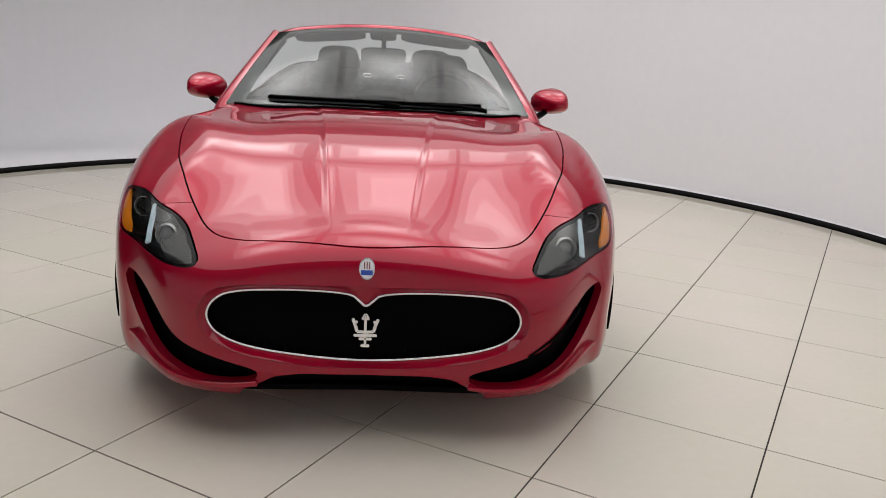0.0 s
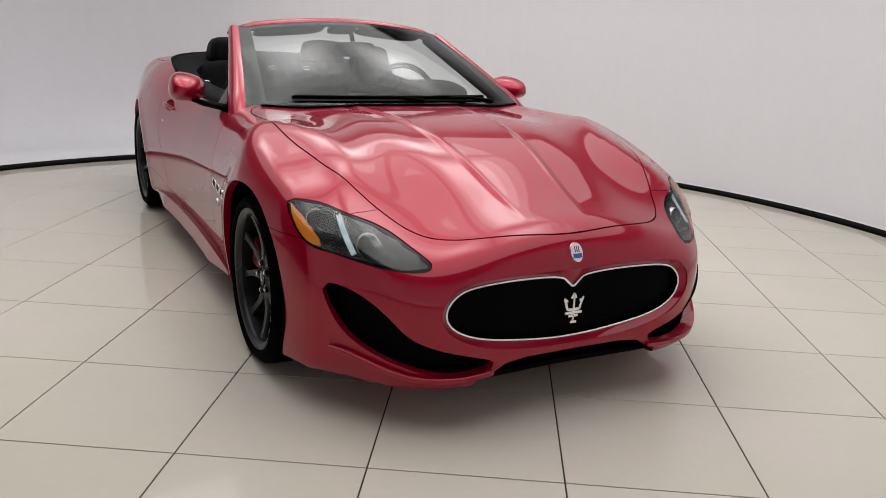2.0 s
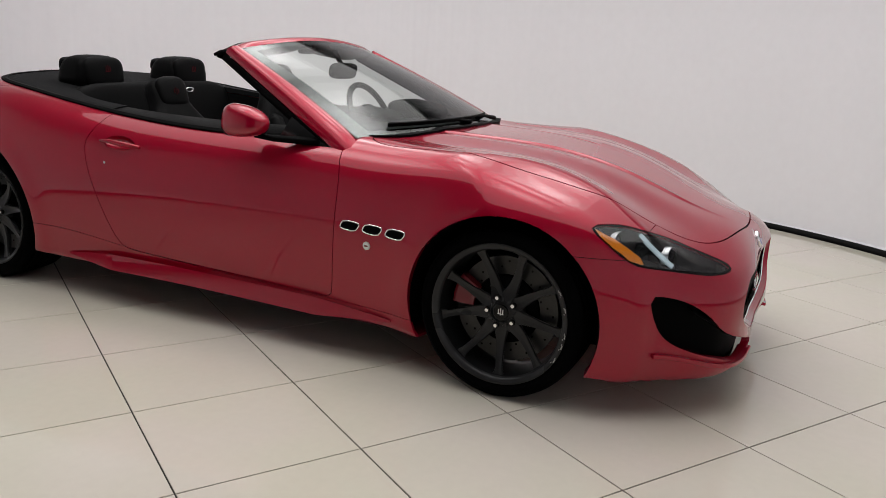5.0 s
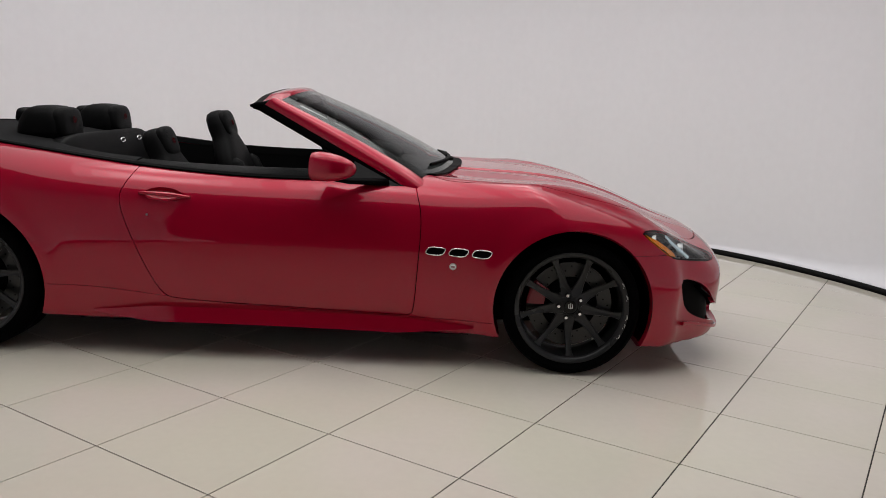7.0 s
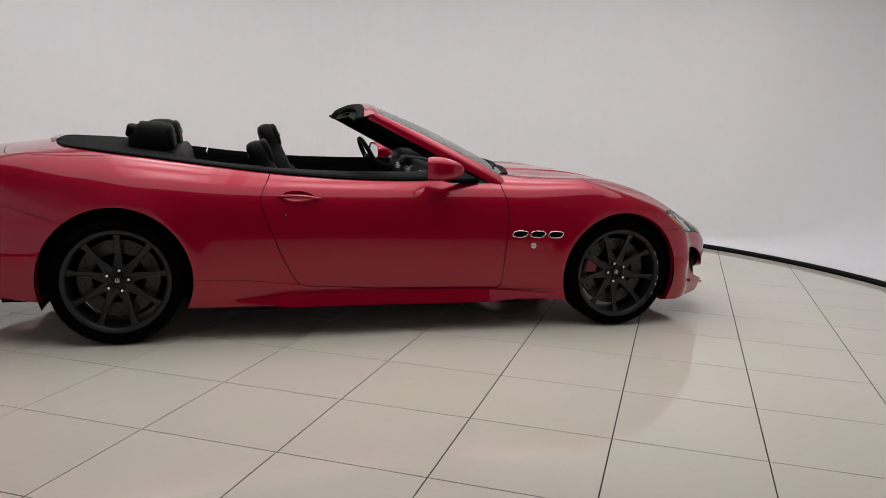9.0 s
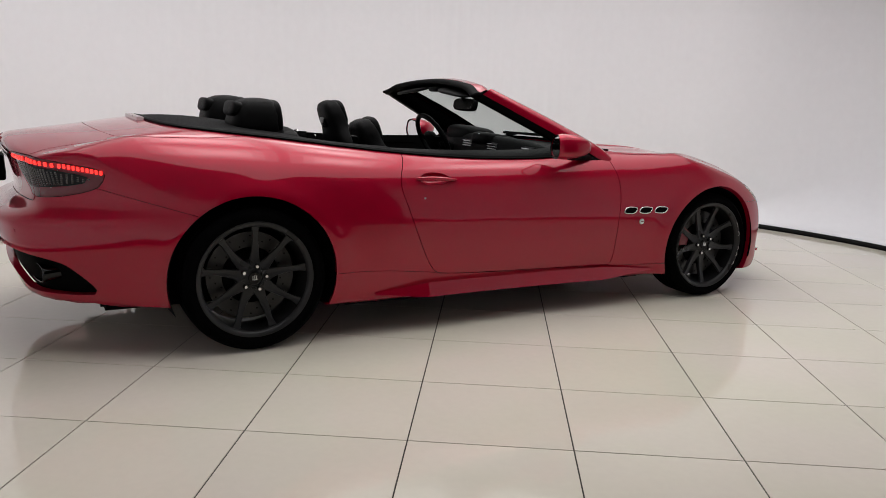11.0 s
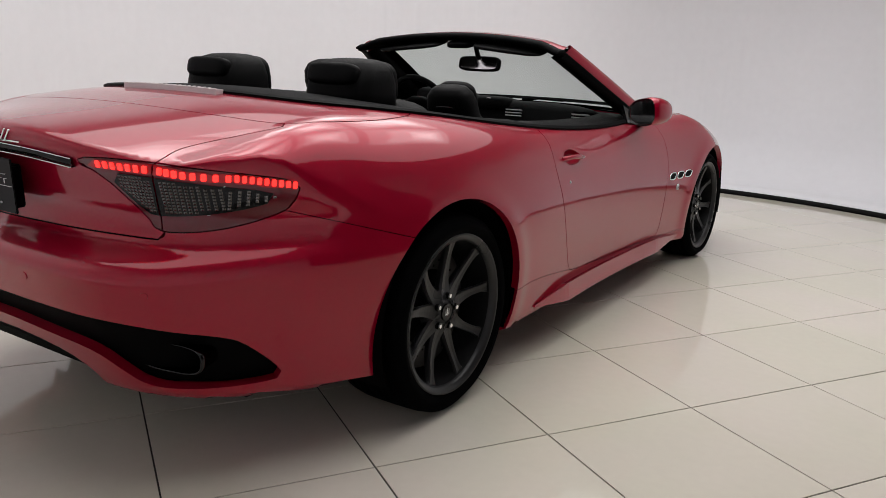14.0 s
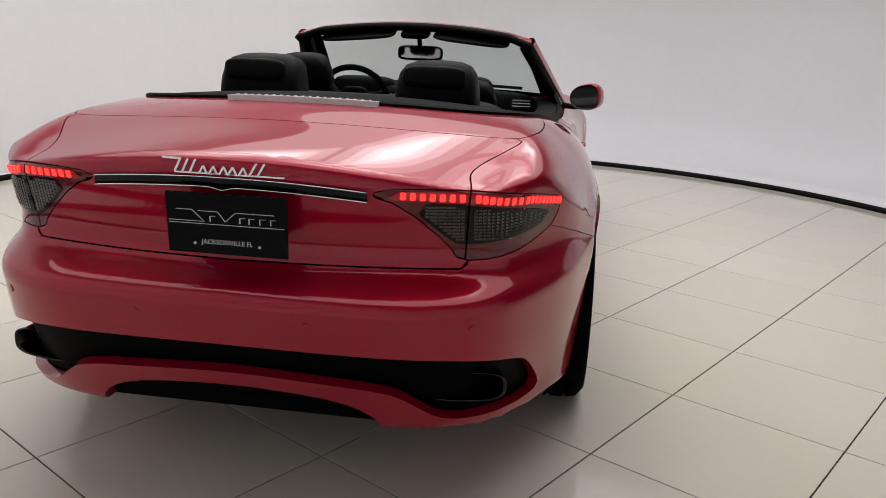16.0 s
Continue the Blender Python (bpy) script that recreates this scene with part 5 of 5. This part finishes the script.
def rear_seats():
    bm = superbox(bmesh.new(), pose(0, 2.62, 0.80, -14, 0, 0), 0.60, 0.07, 0.24, 0.3)
    part("rear_backrest", bm, LEATHER, car, "black leather rear seat back", smooth=True)
    bm = superbox(bmesh.new(), pose(0, 2.42, 0.55, 6, 0, 0), 0.55, 0.22, 0.08, 0.35)
    part("rear_bench", bm, LEATHER, car, smooth=True)
    for s in (-1, 1):
        x = s * 0.335
        bm = lofted([((x, 2.80, 1.0), 0.155, 0.125, (0, -1, 0)), ((x, 2.80, 1.06), 0.152, 0.125, (0, -1, 0)), ((x, 2.795, 1.10), 0.148, 0.122, (0, -1, 0)),
                     ((x, 2.79, 1.14), 0.138, 0.108, (0, -1, 0)), ((x, 2.785, 1.168), 0.118, 0.088, (0, -1, 0)), ((x, 2.78, 1.182), 0.08, 0.055, (0, -1, 0)), ((x, 2.78, 1.186), 0.03, 0.02, (0, -1, 0))], 40, 0.5)
        head = part("rear_headrest", bm, LEATHER, car, "black leather rear headrest standing above the tonneau", smooth=True)
        bm = superbox(bmesh.new(), pose(x, 2.705, 1.09, -8, 0, 0), 0.132, 0.045, 0.088, 0.55)
        part("headrest_pad", bm, LEATHER, head, smooth=True)
        bm = superbox(bmesh.new(), pose(x, 2.898, 1.128, 12, 0, 0), 0.115, 0.032, 0.040, 0.5)
        part("headrest_cap", bm, LEATHER, head, smooth=True)
        bm = bmesh.new()
        for k in (-1, 0, 1):
            box(bm, pose(x + 0.014 * k, 2.657, 1.115, -8, 0, 0), 0.0022, 0.003, 0.036 if k == 0 else 0.024)
        box(bm, pose(x, 2.659, 1.10, -8, 0, 0), 0.032, 0.003, 0.004)
        part("stitched_emblem", bm, STITCH, head)
        bm = superbox(bmesh.new(), pose(x, 2.66, 0.90, -12, 0, 0), 0.20, 0.06, 0.12, 0.45)
        part("shoulder_pad", bm, LEATHER, head, smooth=True)
        # bright belt buckle rings between the seats
        bm = sweep([(s * 0.117 + 0.03 * math.cos(a), 2.49, 1.0 + 0.012 * math.sin(a)) for a in (2 * math.pi * i / 20 for i in range(20))], circle(0.004, 6), closed=True, up=(0, 1, 0))
        part("belt_loop", bm, CHROME, car, "bright belt loop on the rear seat", smooth=True)
        bm = sweep([(s * 0.645 + 0.026 * math.cos(a), 2.12, 0.925 + 0.012 * math.sin(a)) for a in (2 * math.pi * i / 20 for i in range(20))], circle(0.004, 6), closed=True, up=(0, 1, 0))
        part("belt_loop", bm, CHROME, car, "bright belt loop beside the seats", smooth=True)


rear_seats()


# ---- rear of the car ----
def tail_lamps():
    cells = []
    for zz in np.arange(0.772, 0.885, 0.0085):
        for x in np.arange(0.46, 0.80, 0.0105):
            guess = np.array([[-x, np.interp(x, [0.45, 0.61, 0.73, 0.8], [3.923, 3.868, 3.745, 3.6]), zz]])
            if abs(x - 0.592) < 0.012 or lens_field(guess)[0] > 0.004:
                continue
            p, n = on_rear(-x, zz) if x < 0.72 else on_side(-1, float(np.interp(x, [0.72, 0.80], [3.745, 3.585])), zz)
            if lens_field(p[None])[0] < -0.007:
                cells.append((p, n))
    for s, mesh in zip((-1, 1), two_sides(tail_mesh)):
        inner, outer = split(mesh, lambda p: np.abs(p[:, 0]) - 0.592 - 0.05 * (p[:, 2] - 0.9), 0.0022)
        lamp = panel("tail_lamp", outer, LENS_RED, car, 0.02, "wrap-around tail lamp with a lit row of red diodes", offset=-0.001)
        panel("lid_lamp", inner, LENS_RED, lamp, 0.02, offset=-0.001)
        for piece in (inner, outer):
            lens = clip(piece, lens_field(piece[0]))
            panel("clear_lens", lens, LENS_SMOKE, lamp, 0.0, "smoked clear lens", offset=0.002)
            # thin added sheet round the diode row, glowing in place of their scattered light
            q = piece[0]
            row = np.interp(np.abs(q[:, 0]), [0.43, 0.60, 0.73, 0.80], [0.903, 0.898, 0.877, 0.853])
            glow = clip(piece, np.maximum.reduce([np.abs(q[:, 2] - row) - 0.0125, tail_field(q) + 0.004, 0.40 - np.abs(q[:, 0])]))
            panel("lit_band", glow, LED_GLOW, lamp, 0.0, "red band lit by the diodes", offset=0.0025)
        rear_xs = list(np.linspace(0.435, 0.575, 7)) + list(np.linspace(0.612, 0.726, 8))
        spots = [(x, None) for x in rear_xs] + [(float(np.interp(y, [3.585, 3.745], [0.80, 0.72])), y) for y in np.linspace(3.728, 3.587, 9)]
        for x, y in spots:
            z = float(np.interp(x, [0.43, 0.60, 0.73, 0.80], [0.903, 0.898, 0.877, 0.853]))
            p, n = on_rear(s * x, z) if y is None else on_side(s, y, z)
            m = frame_at(p + n * 0.003, n)
            w = 0.014 if y is None else 0.012
            bm = box(bmesh.new(), m, w, 0.019, 0.006, 0.002)
            part("red_diode", bm, LED_RED, lamp)
        # bright edge of the outer lens, and its pressed optic cells
        panel("lens_edge", clip(outer, np.abs(lens_field(outer[0]) - 0.001) - 0.0012), SILVER, lamp, 0.0, offset=0.0035)
        bm = bmesh.new()
        w, h = 0.0046, 0.0036
        for p, n in cells:
            m = frame_at(p * (-s, 1, 1) + n * (-s, 1, 1) * 0.0022, n * (-s, 1, 1))
            base = [bm.verts.new(m @ Vector(q)) for q in ((-w, -h, 0), (w, -h, 0), (w, h, 0), (-w, h, 0))]
            tip = bm.verts.new(m @ Vector((0.001, 0.001, 0.0022)))
            for i in range(4):
                bm.faces.new((base[i], base[(i + 1) % 4], tip))
        tagged(part("optic_relief", bm, LENS_CELL, lamp), kind="stuff")


tail_lamps()


def trunk_trim():
    # chrome strip between the lamps
    xs = np.linspace(-0.35, 0.35, 57)
    top, low, back = [], [], []
    for x in xs:
        z = 0.930 - 0.020 * (abs(x) / 0.35) ** 2
        dip = 0.008 * max(0.0, 1 - abs(x) / 0.03)
        p, n = on_rear(x, z)
        q, m = on_rear(x, z - 0.022 - dip)
        top.append((p + n * 0.004, q + m * 0.010))
    verts = []
    for p, q in top:
        verts += [p, (p + q) / 2 + np.array((0, 0.004, 0.002)), q, q - np.array((0, 0.012, -0.002))]
    faces = [(4 * i + k, 4 * i + k + 1, 4 * i + 4 + k + 1, 4 * i + 4 + k) for i in range(len(xs) - 1) for k in range(3)]
    strip = raw_object("chrome_strip", verts, faces, GLOSSBLACK, car, True)
    tagged(strip, "black strip with chrome edges over the number plate")
    for k in (0, 1):
        line = [pq[k] + np.array((0, 0.004, 0.0)) for pq in top]
        part("strip_edge", sweep(line, circle(0.0017, 8)), CHROME, strip, "chrome edge", smooth=True)
    # maker's script as plain slanted strokes on a line
    bm = bmesh.new()
    def stroke(x0, z0, x1, z1, w=0.005):
        p, n = on_rear(x0, z0)
        q, m = on_rear(x1, z1)
        a, b = Vector(p + n * 0.004), Vector(q + m * 0.004)
        mm = Matrix.Translation((a + b) / 2) @ (b - a).to_track_quat("Z", "Y").to_matrix().to_4x4()
        box(bm, mm, w, w, (b - a).length + w * 0.6, 0.0012)
    base = lambda x: 0.938
    stroke(0.155, 0.966, 0.105, 0.966)
    for x in (0.115, 0.095, 0.075):
        stroke(x + 0.006, base(x), x - 0.008, 0.966)
    for x in (0.048, 0.022, -0.004, -0.026, -0.052):
        stroke(x + 0.008, base(x), x - 0.004, 0.955)
        stroke(x - 0.004, 0.955, x - 0.012, base(x))
    for x in (-0.078, -0.098):
        stroke(x + 0.008, base(x), x - 0.008, 0.964)
    stroke(0.12, 0.937, -0.155, 0.937, 0.004)
    part("maker_script", bm, CHROME, car, "chrome maker's script drawn as plain strokes")
    # dealer plate
    p, n = on_rear(0, 0.80)
    m = pose(-0.022, 4.004, 0.82, 90 + 3, 0, 180)
    plate = part("dealer_plate", box(bmesh.new(), m, 0.305, 0.152, 0.006, 0.002), PLATE, car, "black dealer plate with pale print")
    part("plate_bracket", box(bmesh.new(), pose(-0.022, 3.98, 0.815, 93, 0, 180), 0.25, 0.12, 0.035, 0.004), BLACK, plate)
    bm = bmesh.new()
    def line(x0, z0, x1, z1, w=0.003):
        a, b = m @ Vector((x0, z0, 0.0042)), m @ Vector((x1, z1, 0.0042))
        mm = Matrix.Translation((a + b) / 2) @ (b - a).to_track_quat("Z", "Y").to_matrix().to_4x4()
        box(bm, mm, w, w * 0.4, (b - a).length)
    pts = [(-0.125, 0.034), (-0.085, 0.034), (-0.055, 0.006), (-0.145, 0.006)]
    for a, b in zip(pts, pts[1:]):
        line(*a, *b)
    line(-0.145, 0.0, 0.145, 0.0)
    for a, b in zip([(-0.07, 0.032), (-0.02, 0.032), (-0.002, 0.008), (0.025, 0.032), (0.12, 0.032)], [(-0.02, 0.032), (-0.002, 0.008), (0.025, 0.032), (0.12, 0.032), (0.121, 0.032)]):
        line(*a, *b)
    for x in (-0.04, 0.035, 0.058, 0.085, 0.112):
        line(x, 0.006, x, 0.020)
        line(x, 0.020, x + 0.014, 0.020, 0.0022)
    part("plate_print", bm, PRINT, plate)
    font = bpy.data.curves.new("plate_text", "FONT")
    font.body, font.size, font.align_x, font.extrude = "JACKSONVILLE FL", 0.0165, "CENTER", 0.0004
    txt = new("plate_text", font)
    txt.data.materials.append(PRINT)
    dg = bpy.context.evaluated_depsgraph_get()
    me = bpy.data.meshes.new_from_object(txt.evaluated_get(dg))
    bpy.data.objects.remove(txt)
    ob = new("plate_text", me)
    ob.parent = plate
    ob.matrix_basis = m @ Matrix.Translation((0, -0.05, 0.0042))
    for x in (-0.082, 0.082):
        part("plate_bolt", disc(bmesh.new(), m @ Matrix.Translation((x, -0.05, 0.004)), 0.0035, 0.003, 12), SILVER, plate)
    # keyhole line of sensors on the bumper
    for x in (-0.62, -0.22, 0.22, 0.62):
        p, n = on_rear(x, 0.585)
        part("parking_sensor", disc(bmesh.new(), frame_at(p + n * 0.0006, n), 0.011, 0.003, 20), PAINT, car)


trunk_trim()


def exhausts():
    for s in (-1, 1):
        c = np.array((s * 0.605, 3.862, 0.392))
        fwd = Vector((s * 0.22, 0.97, -0.06)).normalized()
        k = 36
        pw = lambda t: math.copysign(abs(t) ** 0.6, t)
        rings = []
        bm = bmesh.new()
        for d, w in ((-0.14, 0.92), (-0.02, 0.97), (-0.004, 1.0), (0.0, 0.97), (-0.006, 0.90), (-0.12, 0.86)):
            rings.append([bm.verts.new(Vector(c) + fwd * d + Vector((fwd.y, -fwd.x, 0)) * 0.106 * w * pw(math.cos(a)) + Vector((0, 0, 1)) * 0.041 * w * pw(math.sin(a)))
                          for a in (2 * math.pi * i / k for i in range(k))])
        for a, b in zip(rings, rings[1:]):
            for i in range(k):
                bm.faces.new((a[i], a[(i + 1) % k], b[(i + 1) % k], b[i]))
        bmesh.ops.recalc_face_normals(bm, faces=bm.faces)
        tip = part("exhaust_tip", bm, DARK_CHROME, car, "oval exhaust tip in dark chrome", smooth=True)
        bm = bmesh.new()
        bm.faces.new([bm.verts.new(Vector(c) - fwd * 0.11 + Vector((fwd.y, -fwd.x, 0)) * 0.098 * pw(math.cos(a)) + Vector((0, 0, 1)) * 0.038 * pw(math.sin(a))) for a in (2 * math.pi * i / k for i in range(k))])
        part("tip_inside", bm, BLACK, tip)


exhausts()


def brake_light():
    pts = []
    for x in np.linspace(-0.235, 0.245, 21):
        q, n = on_top(x, 3.352 - 0.17 * x * x)
        pts.append((q + n * 0.006, n))
    bm = sweep([p for p, _ in pts], [(-0.017, -0.01), (0.020, -0.01), (0.020, 0.006), (-0.014, 0.011)], ups=[n for _, n in pts])
    light = part("high_brake_light", bm, LIGHT_LENS, car, "silver ribbed third brake light on the tonneau edge")
    for p, n in pts[1:-1]:
        part("light_rib", box(bmesh.new(), frame_at(p + n * 0.007, n), 0.007, 0.026, 0.007, 0.001), LIGHT_LENS, light)


brake_light()


# ---- wheels ----
def build_wheel(radius, width, rim_r, caliper, spin, bolts, scuffs=()):
    """A wheel whose axle is the x axis, with its outer face towards -x; its hub is at the origin."""
    hw = width / 2
    top = pose(0, 0, 0, 0, -90, 0)
    wheel = new("wheel")
    side = radius - rim_r
    prof = [(rim_r - 0.012, hw - 0.03), (rim_r + 0.004, hw - 0.008), (rim_r + 0.02, hw + 0.002), (rim_r + side * 0.5, hw + 0.008), (radius - 0.022, hw - 0.004), (radius - 0.008, hw - 0.016)]
    grooves = [hw - 0.022]
    for g in (0.6, 0.2, -0.2, -0.6):
        grooves += [g * hw + 0.007, g * hw + 0.005, g * hw - 0.005, g * hw - 0.007]
    tread = []
    for i, h in enumerate(grooves[1:]):
        deep = 0.007 if i % 4 in (1, 2) else 0.0
        tread.append((radius - deep - 0.004 * (h / hw) ** 2, h))
    prof = prof + tread + [(r, -h) for r, h in prof[::-1]]
    bm = revolve(prof, 96)
    bmesh.ops.transform(bm, matrix=top, verts=bm.verts)
    tyre = part("tyre", bm, RUBBER, wheel, "black low-profile tyre", smooth=True)
    # rim barrel and lip
    prof = [(rim_r - 0.002, -hw + 0.01), (rim_r - 0.02, -hw + 0.03), (rim_r - 0.03, -0.02), (rim_r - 0.028, hw - 0.05), (rim_r - 0.022, hw - 0.026)]
    bm = revolve(prof, 96)
    bmesh.ops.transform(bm, matrix=top, verts=bm.verts)
    barrel = bm
    prof = [(rim_r - 0.022, hw - 0.026), (rim_r - 0.020, hw - 0.018), (rim_r - 0.014, hw - 0.009), (rim_r - 0.002, hw - 0.006), (rim_r + 0.004, hw - 0.002), (rim_r + 0.006, hw - 0.010)]
    bm = revolve(prof, 96)
    bmesh.ops.transform(bm, matrix=top, verts=bm.verts)
    rim = part("rim", bm, RIM, wheel, "graphite alloy rim with nine slim spokes", smooth=True)
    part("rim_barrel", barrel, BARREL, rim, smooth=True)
    for a in scuffs:
        a = math.radians(a)
        bm = bmesh.new()
        for k, (da, size) in enumerate(((0.0, 1.0), (0.035, 0.6), (-0.045, 0.45))):
            b = a + da
            r = rim_r + 0.001 - 0.003 * k
            box(bm, pose(-hw + 0.003, r * math.sin(b), r * math.cos(b), -math.degrees(b), 0, 0), 0.003, 0.016 * size, 0.005 * size, 0.001)
        part("rim_scuff", bm, SCUFF, rim, "bare scuffed metal on the rim edge")
    # nine spokes: broad at the hub, slim half way, flared and stepped where they meet the rim
    face = hw - 0.026
    for i in range(9):
        bm = bmesh.new()
        a0 = math.radians(spin + 40 * i)
        rows = []
        for t in np.linspace(0, 1, 15):
            r = 0.040 + (rim_r - 0.014 - 0.040) * t
            a = a0 + math.radians(4.0) * (1 - t) * math.sin(math.pi * t) * (1 if i % 2 else -1)
            w = float(np.interp(t, [0, 0.12, 0.32, 0.6, 0.82, 0.93, 1.0], [0.033, 0.031, 0.022, 0.0155, 0.0145, 0.020, 0.034]))
            x = -(face - 0.016 - 0.020 * math.sin(math.pi * t ** 0.8) + 0.014 * t)
            c = Vector((x, r * math.sin(a), r * math.cos(a)))
            tang = Vector((0, math.cos(a), -math.sin(a)))
            dep = 0.036 - 0.012 * t
            rows.append([bm.verts.new(c + tang * w + Vector((0.010, 0, 0))), bm.verts.new(c + tang * w * 0.82 + Vector((0.001, 0, 0))), bm.verts.new(c + Vector((0.0025, 0, 0))),
                         bm.verts.new(c - tang * w * 0.82 + Vector((0.001, 0, 0))), bm.verts.new(c - tang * w + Vector((0.010, 0, 0))),
                         bm.verts.new(c - tang * w * 0.6 + Vector((dep, 0, 0))), bm.verts.new(c + tang * w * 0.6 + Vector((dep, 0, 0)))])
        for p, q in zip(rows, rows[1:]):
            for k in range(7):
                bm.faces.new((p[k], p[(k + 1) % 7], q[(k + 1) % 7], q[k]))
        bm.faces.new(rows[0])
        bm.faces.new(rows[-1][::-1])
        bmesh.ops.recalc_face_normals(bm, faces=bm.faces)
        part("spoke", bm, RIM, rim)
    bm = revolve([(0.0, face - 0.022), (0.034, face - 0.022), (0.040, face - 0.027), (0.075, face - 0.030), (0.085, face - 0.040), (0.085, face - 0.07)], 40)
    bmesh.ops.transform(bm, matrix=top, verts=bm.verts)
    part("hub_face", bm, RIM, rim, smooth=True)
    bm = bmesh.new()
    disc(bm, pose(-face + 0.020, 0, 0, 0, -90, 0), 0.031, 0.008)
    cap = part("centre_cap", bm, GLOSSBLACK, rim, "black centre cap with a pale mark")
    bm = bmesh.new()
    for k in (-1, 0, 1):
        box(bm, pose(-face + 0.0155, 0.009 * k, 0.003, 0, 0, 0), 0.002, 0.0035, 0.028 if k == 0 else 0.020)
    box(bm, pose(-face + 0.0155, 0, -0.006, 0, 0, 0), 0.002, 0.024, 0.004)
    part("cap_mark", bm, SILVER, rim)
    for i in range(5):
        a = math.radians(bolts + 72 * i)
        bm = disc(bmesh.new(), pose(-face + 0.024, 0.058 * math.sin(a), 0.058 * math.cos(a), 0, -90, 0), 0.0125, 0.018, 16)
        part("wheel_bolt", bm, GLOSSBLACK, rim)
        bm = disc(bmesh.new(), pose(-face + 0.0135, 0.058 * math.sin(a), 0.058 * math.cos(a), 0, -90, 0), 0.0075, 0.004, 16)
        part("bolt_head", bm, CHROME, rim)
    # brake disc with drilled holes, and caliper
    dr = rim_r - 0.062
    bm = revolve([(0.09, 0.0), (dr, 0.0), (dr, -0.03), (0.09, -0.03), (0.09, 0.0)], 64)
    bmesh.ops.transform(bm, matrix=pose(-0.02, 0, 0, 0, -90, 0), verts=bm.verts)
    rotor = part("brake_disc", bm, DISC, wheel, "drilled steel brake disc")
    bm = bmesh.new()
    for i in range(36):
        a = 2 * math.pi * i / 36
        r = dr - 0.02 - 0.022 * (i % 3)
        disc(bm, pose(-0.0205, r * math.sin(a), r * math.cos(a), 0, -90, 0), 0.0045, 0.002, 8)
    tagged(part("disc_holes", bm, BLACK, rotor), kind="stuff")
    bm = revolve([(0.0, 0.012), (0.132, 0.012), (0.138, 0.0), (0.138, -0.02)], 40)
    bmesh.ops.transform(bm, matrix=pose(-0.02, 0, 0, 0, -90, 0), verts=bm.verts)
    part("disc_bell", bm, BLACK, rotor, smooth=True)
    if caliper is not None:
        path, rr = [], dr - 0.038
        for q in np.linspace(-17, 17, 13):
            a = math.radians(caliper + q)
            path.append((-0.020, rr * math.sin(a), rr * math.cos(a)))
        prof = [(-0.040, -0.03), (-0.034, -0.045), (0.034, -0.045), (0.044, -0.03), (0.044, 0.034), (0.036, 0.042), (-0.036, 0.042), (-0.042, 0.03)]
        bm = sweep(path, prof, ups=[(0, p[1], p[2]) for p in path])
        part("brake_caliper", bm, CALIPER, wheel, "red brake caliper")
    return wheel


def place_wheels():
    front = build_wheel(0.337, 0.245, 0.272, 72, 22, 18, (-62, -76, -97, -106, -119))
    rear = build_wheel(0.349, 0.285, 0.275, None, -1, -12)
    for ob, m in ((front, pose(-0.805, 0.0, 0.337)), (rear, pose(-0.792, AXLE, 0.349))):
        ob.matrix_basis = m
        ob.parent = car
        tagged(ob, "wheel with a low-profile tyre and graphite alloy rim")
        other = copy_thing(ob, pose(-m.translation.x, m.translation.y, m.translation.z, 0, 0, 180))
        other.parent = car


place_wheels()
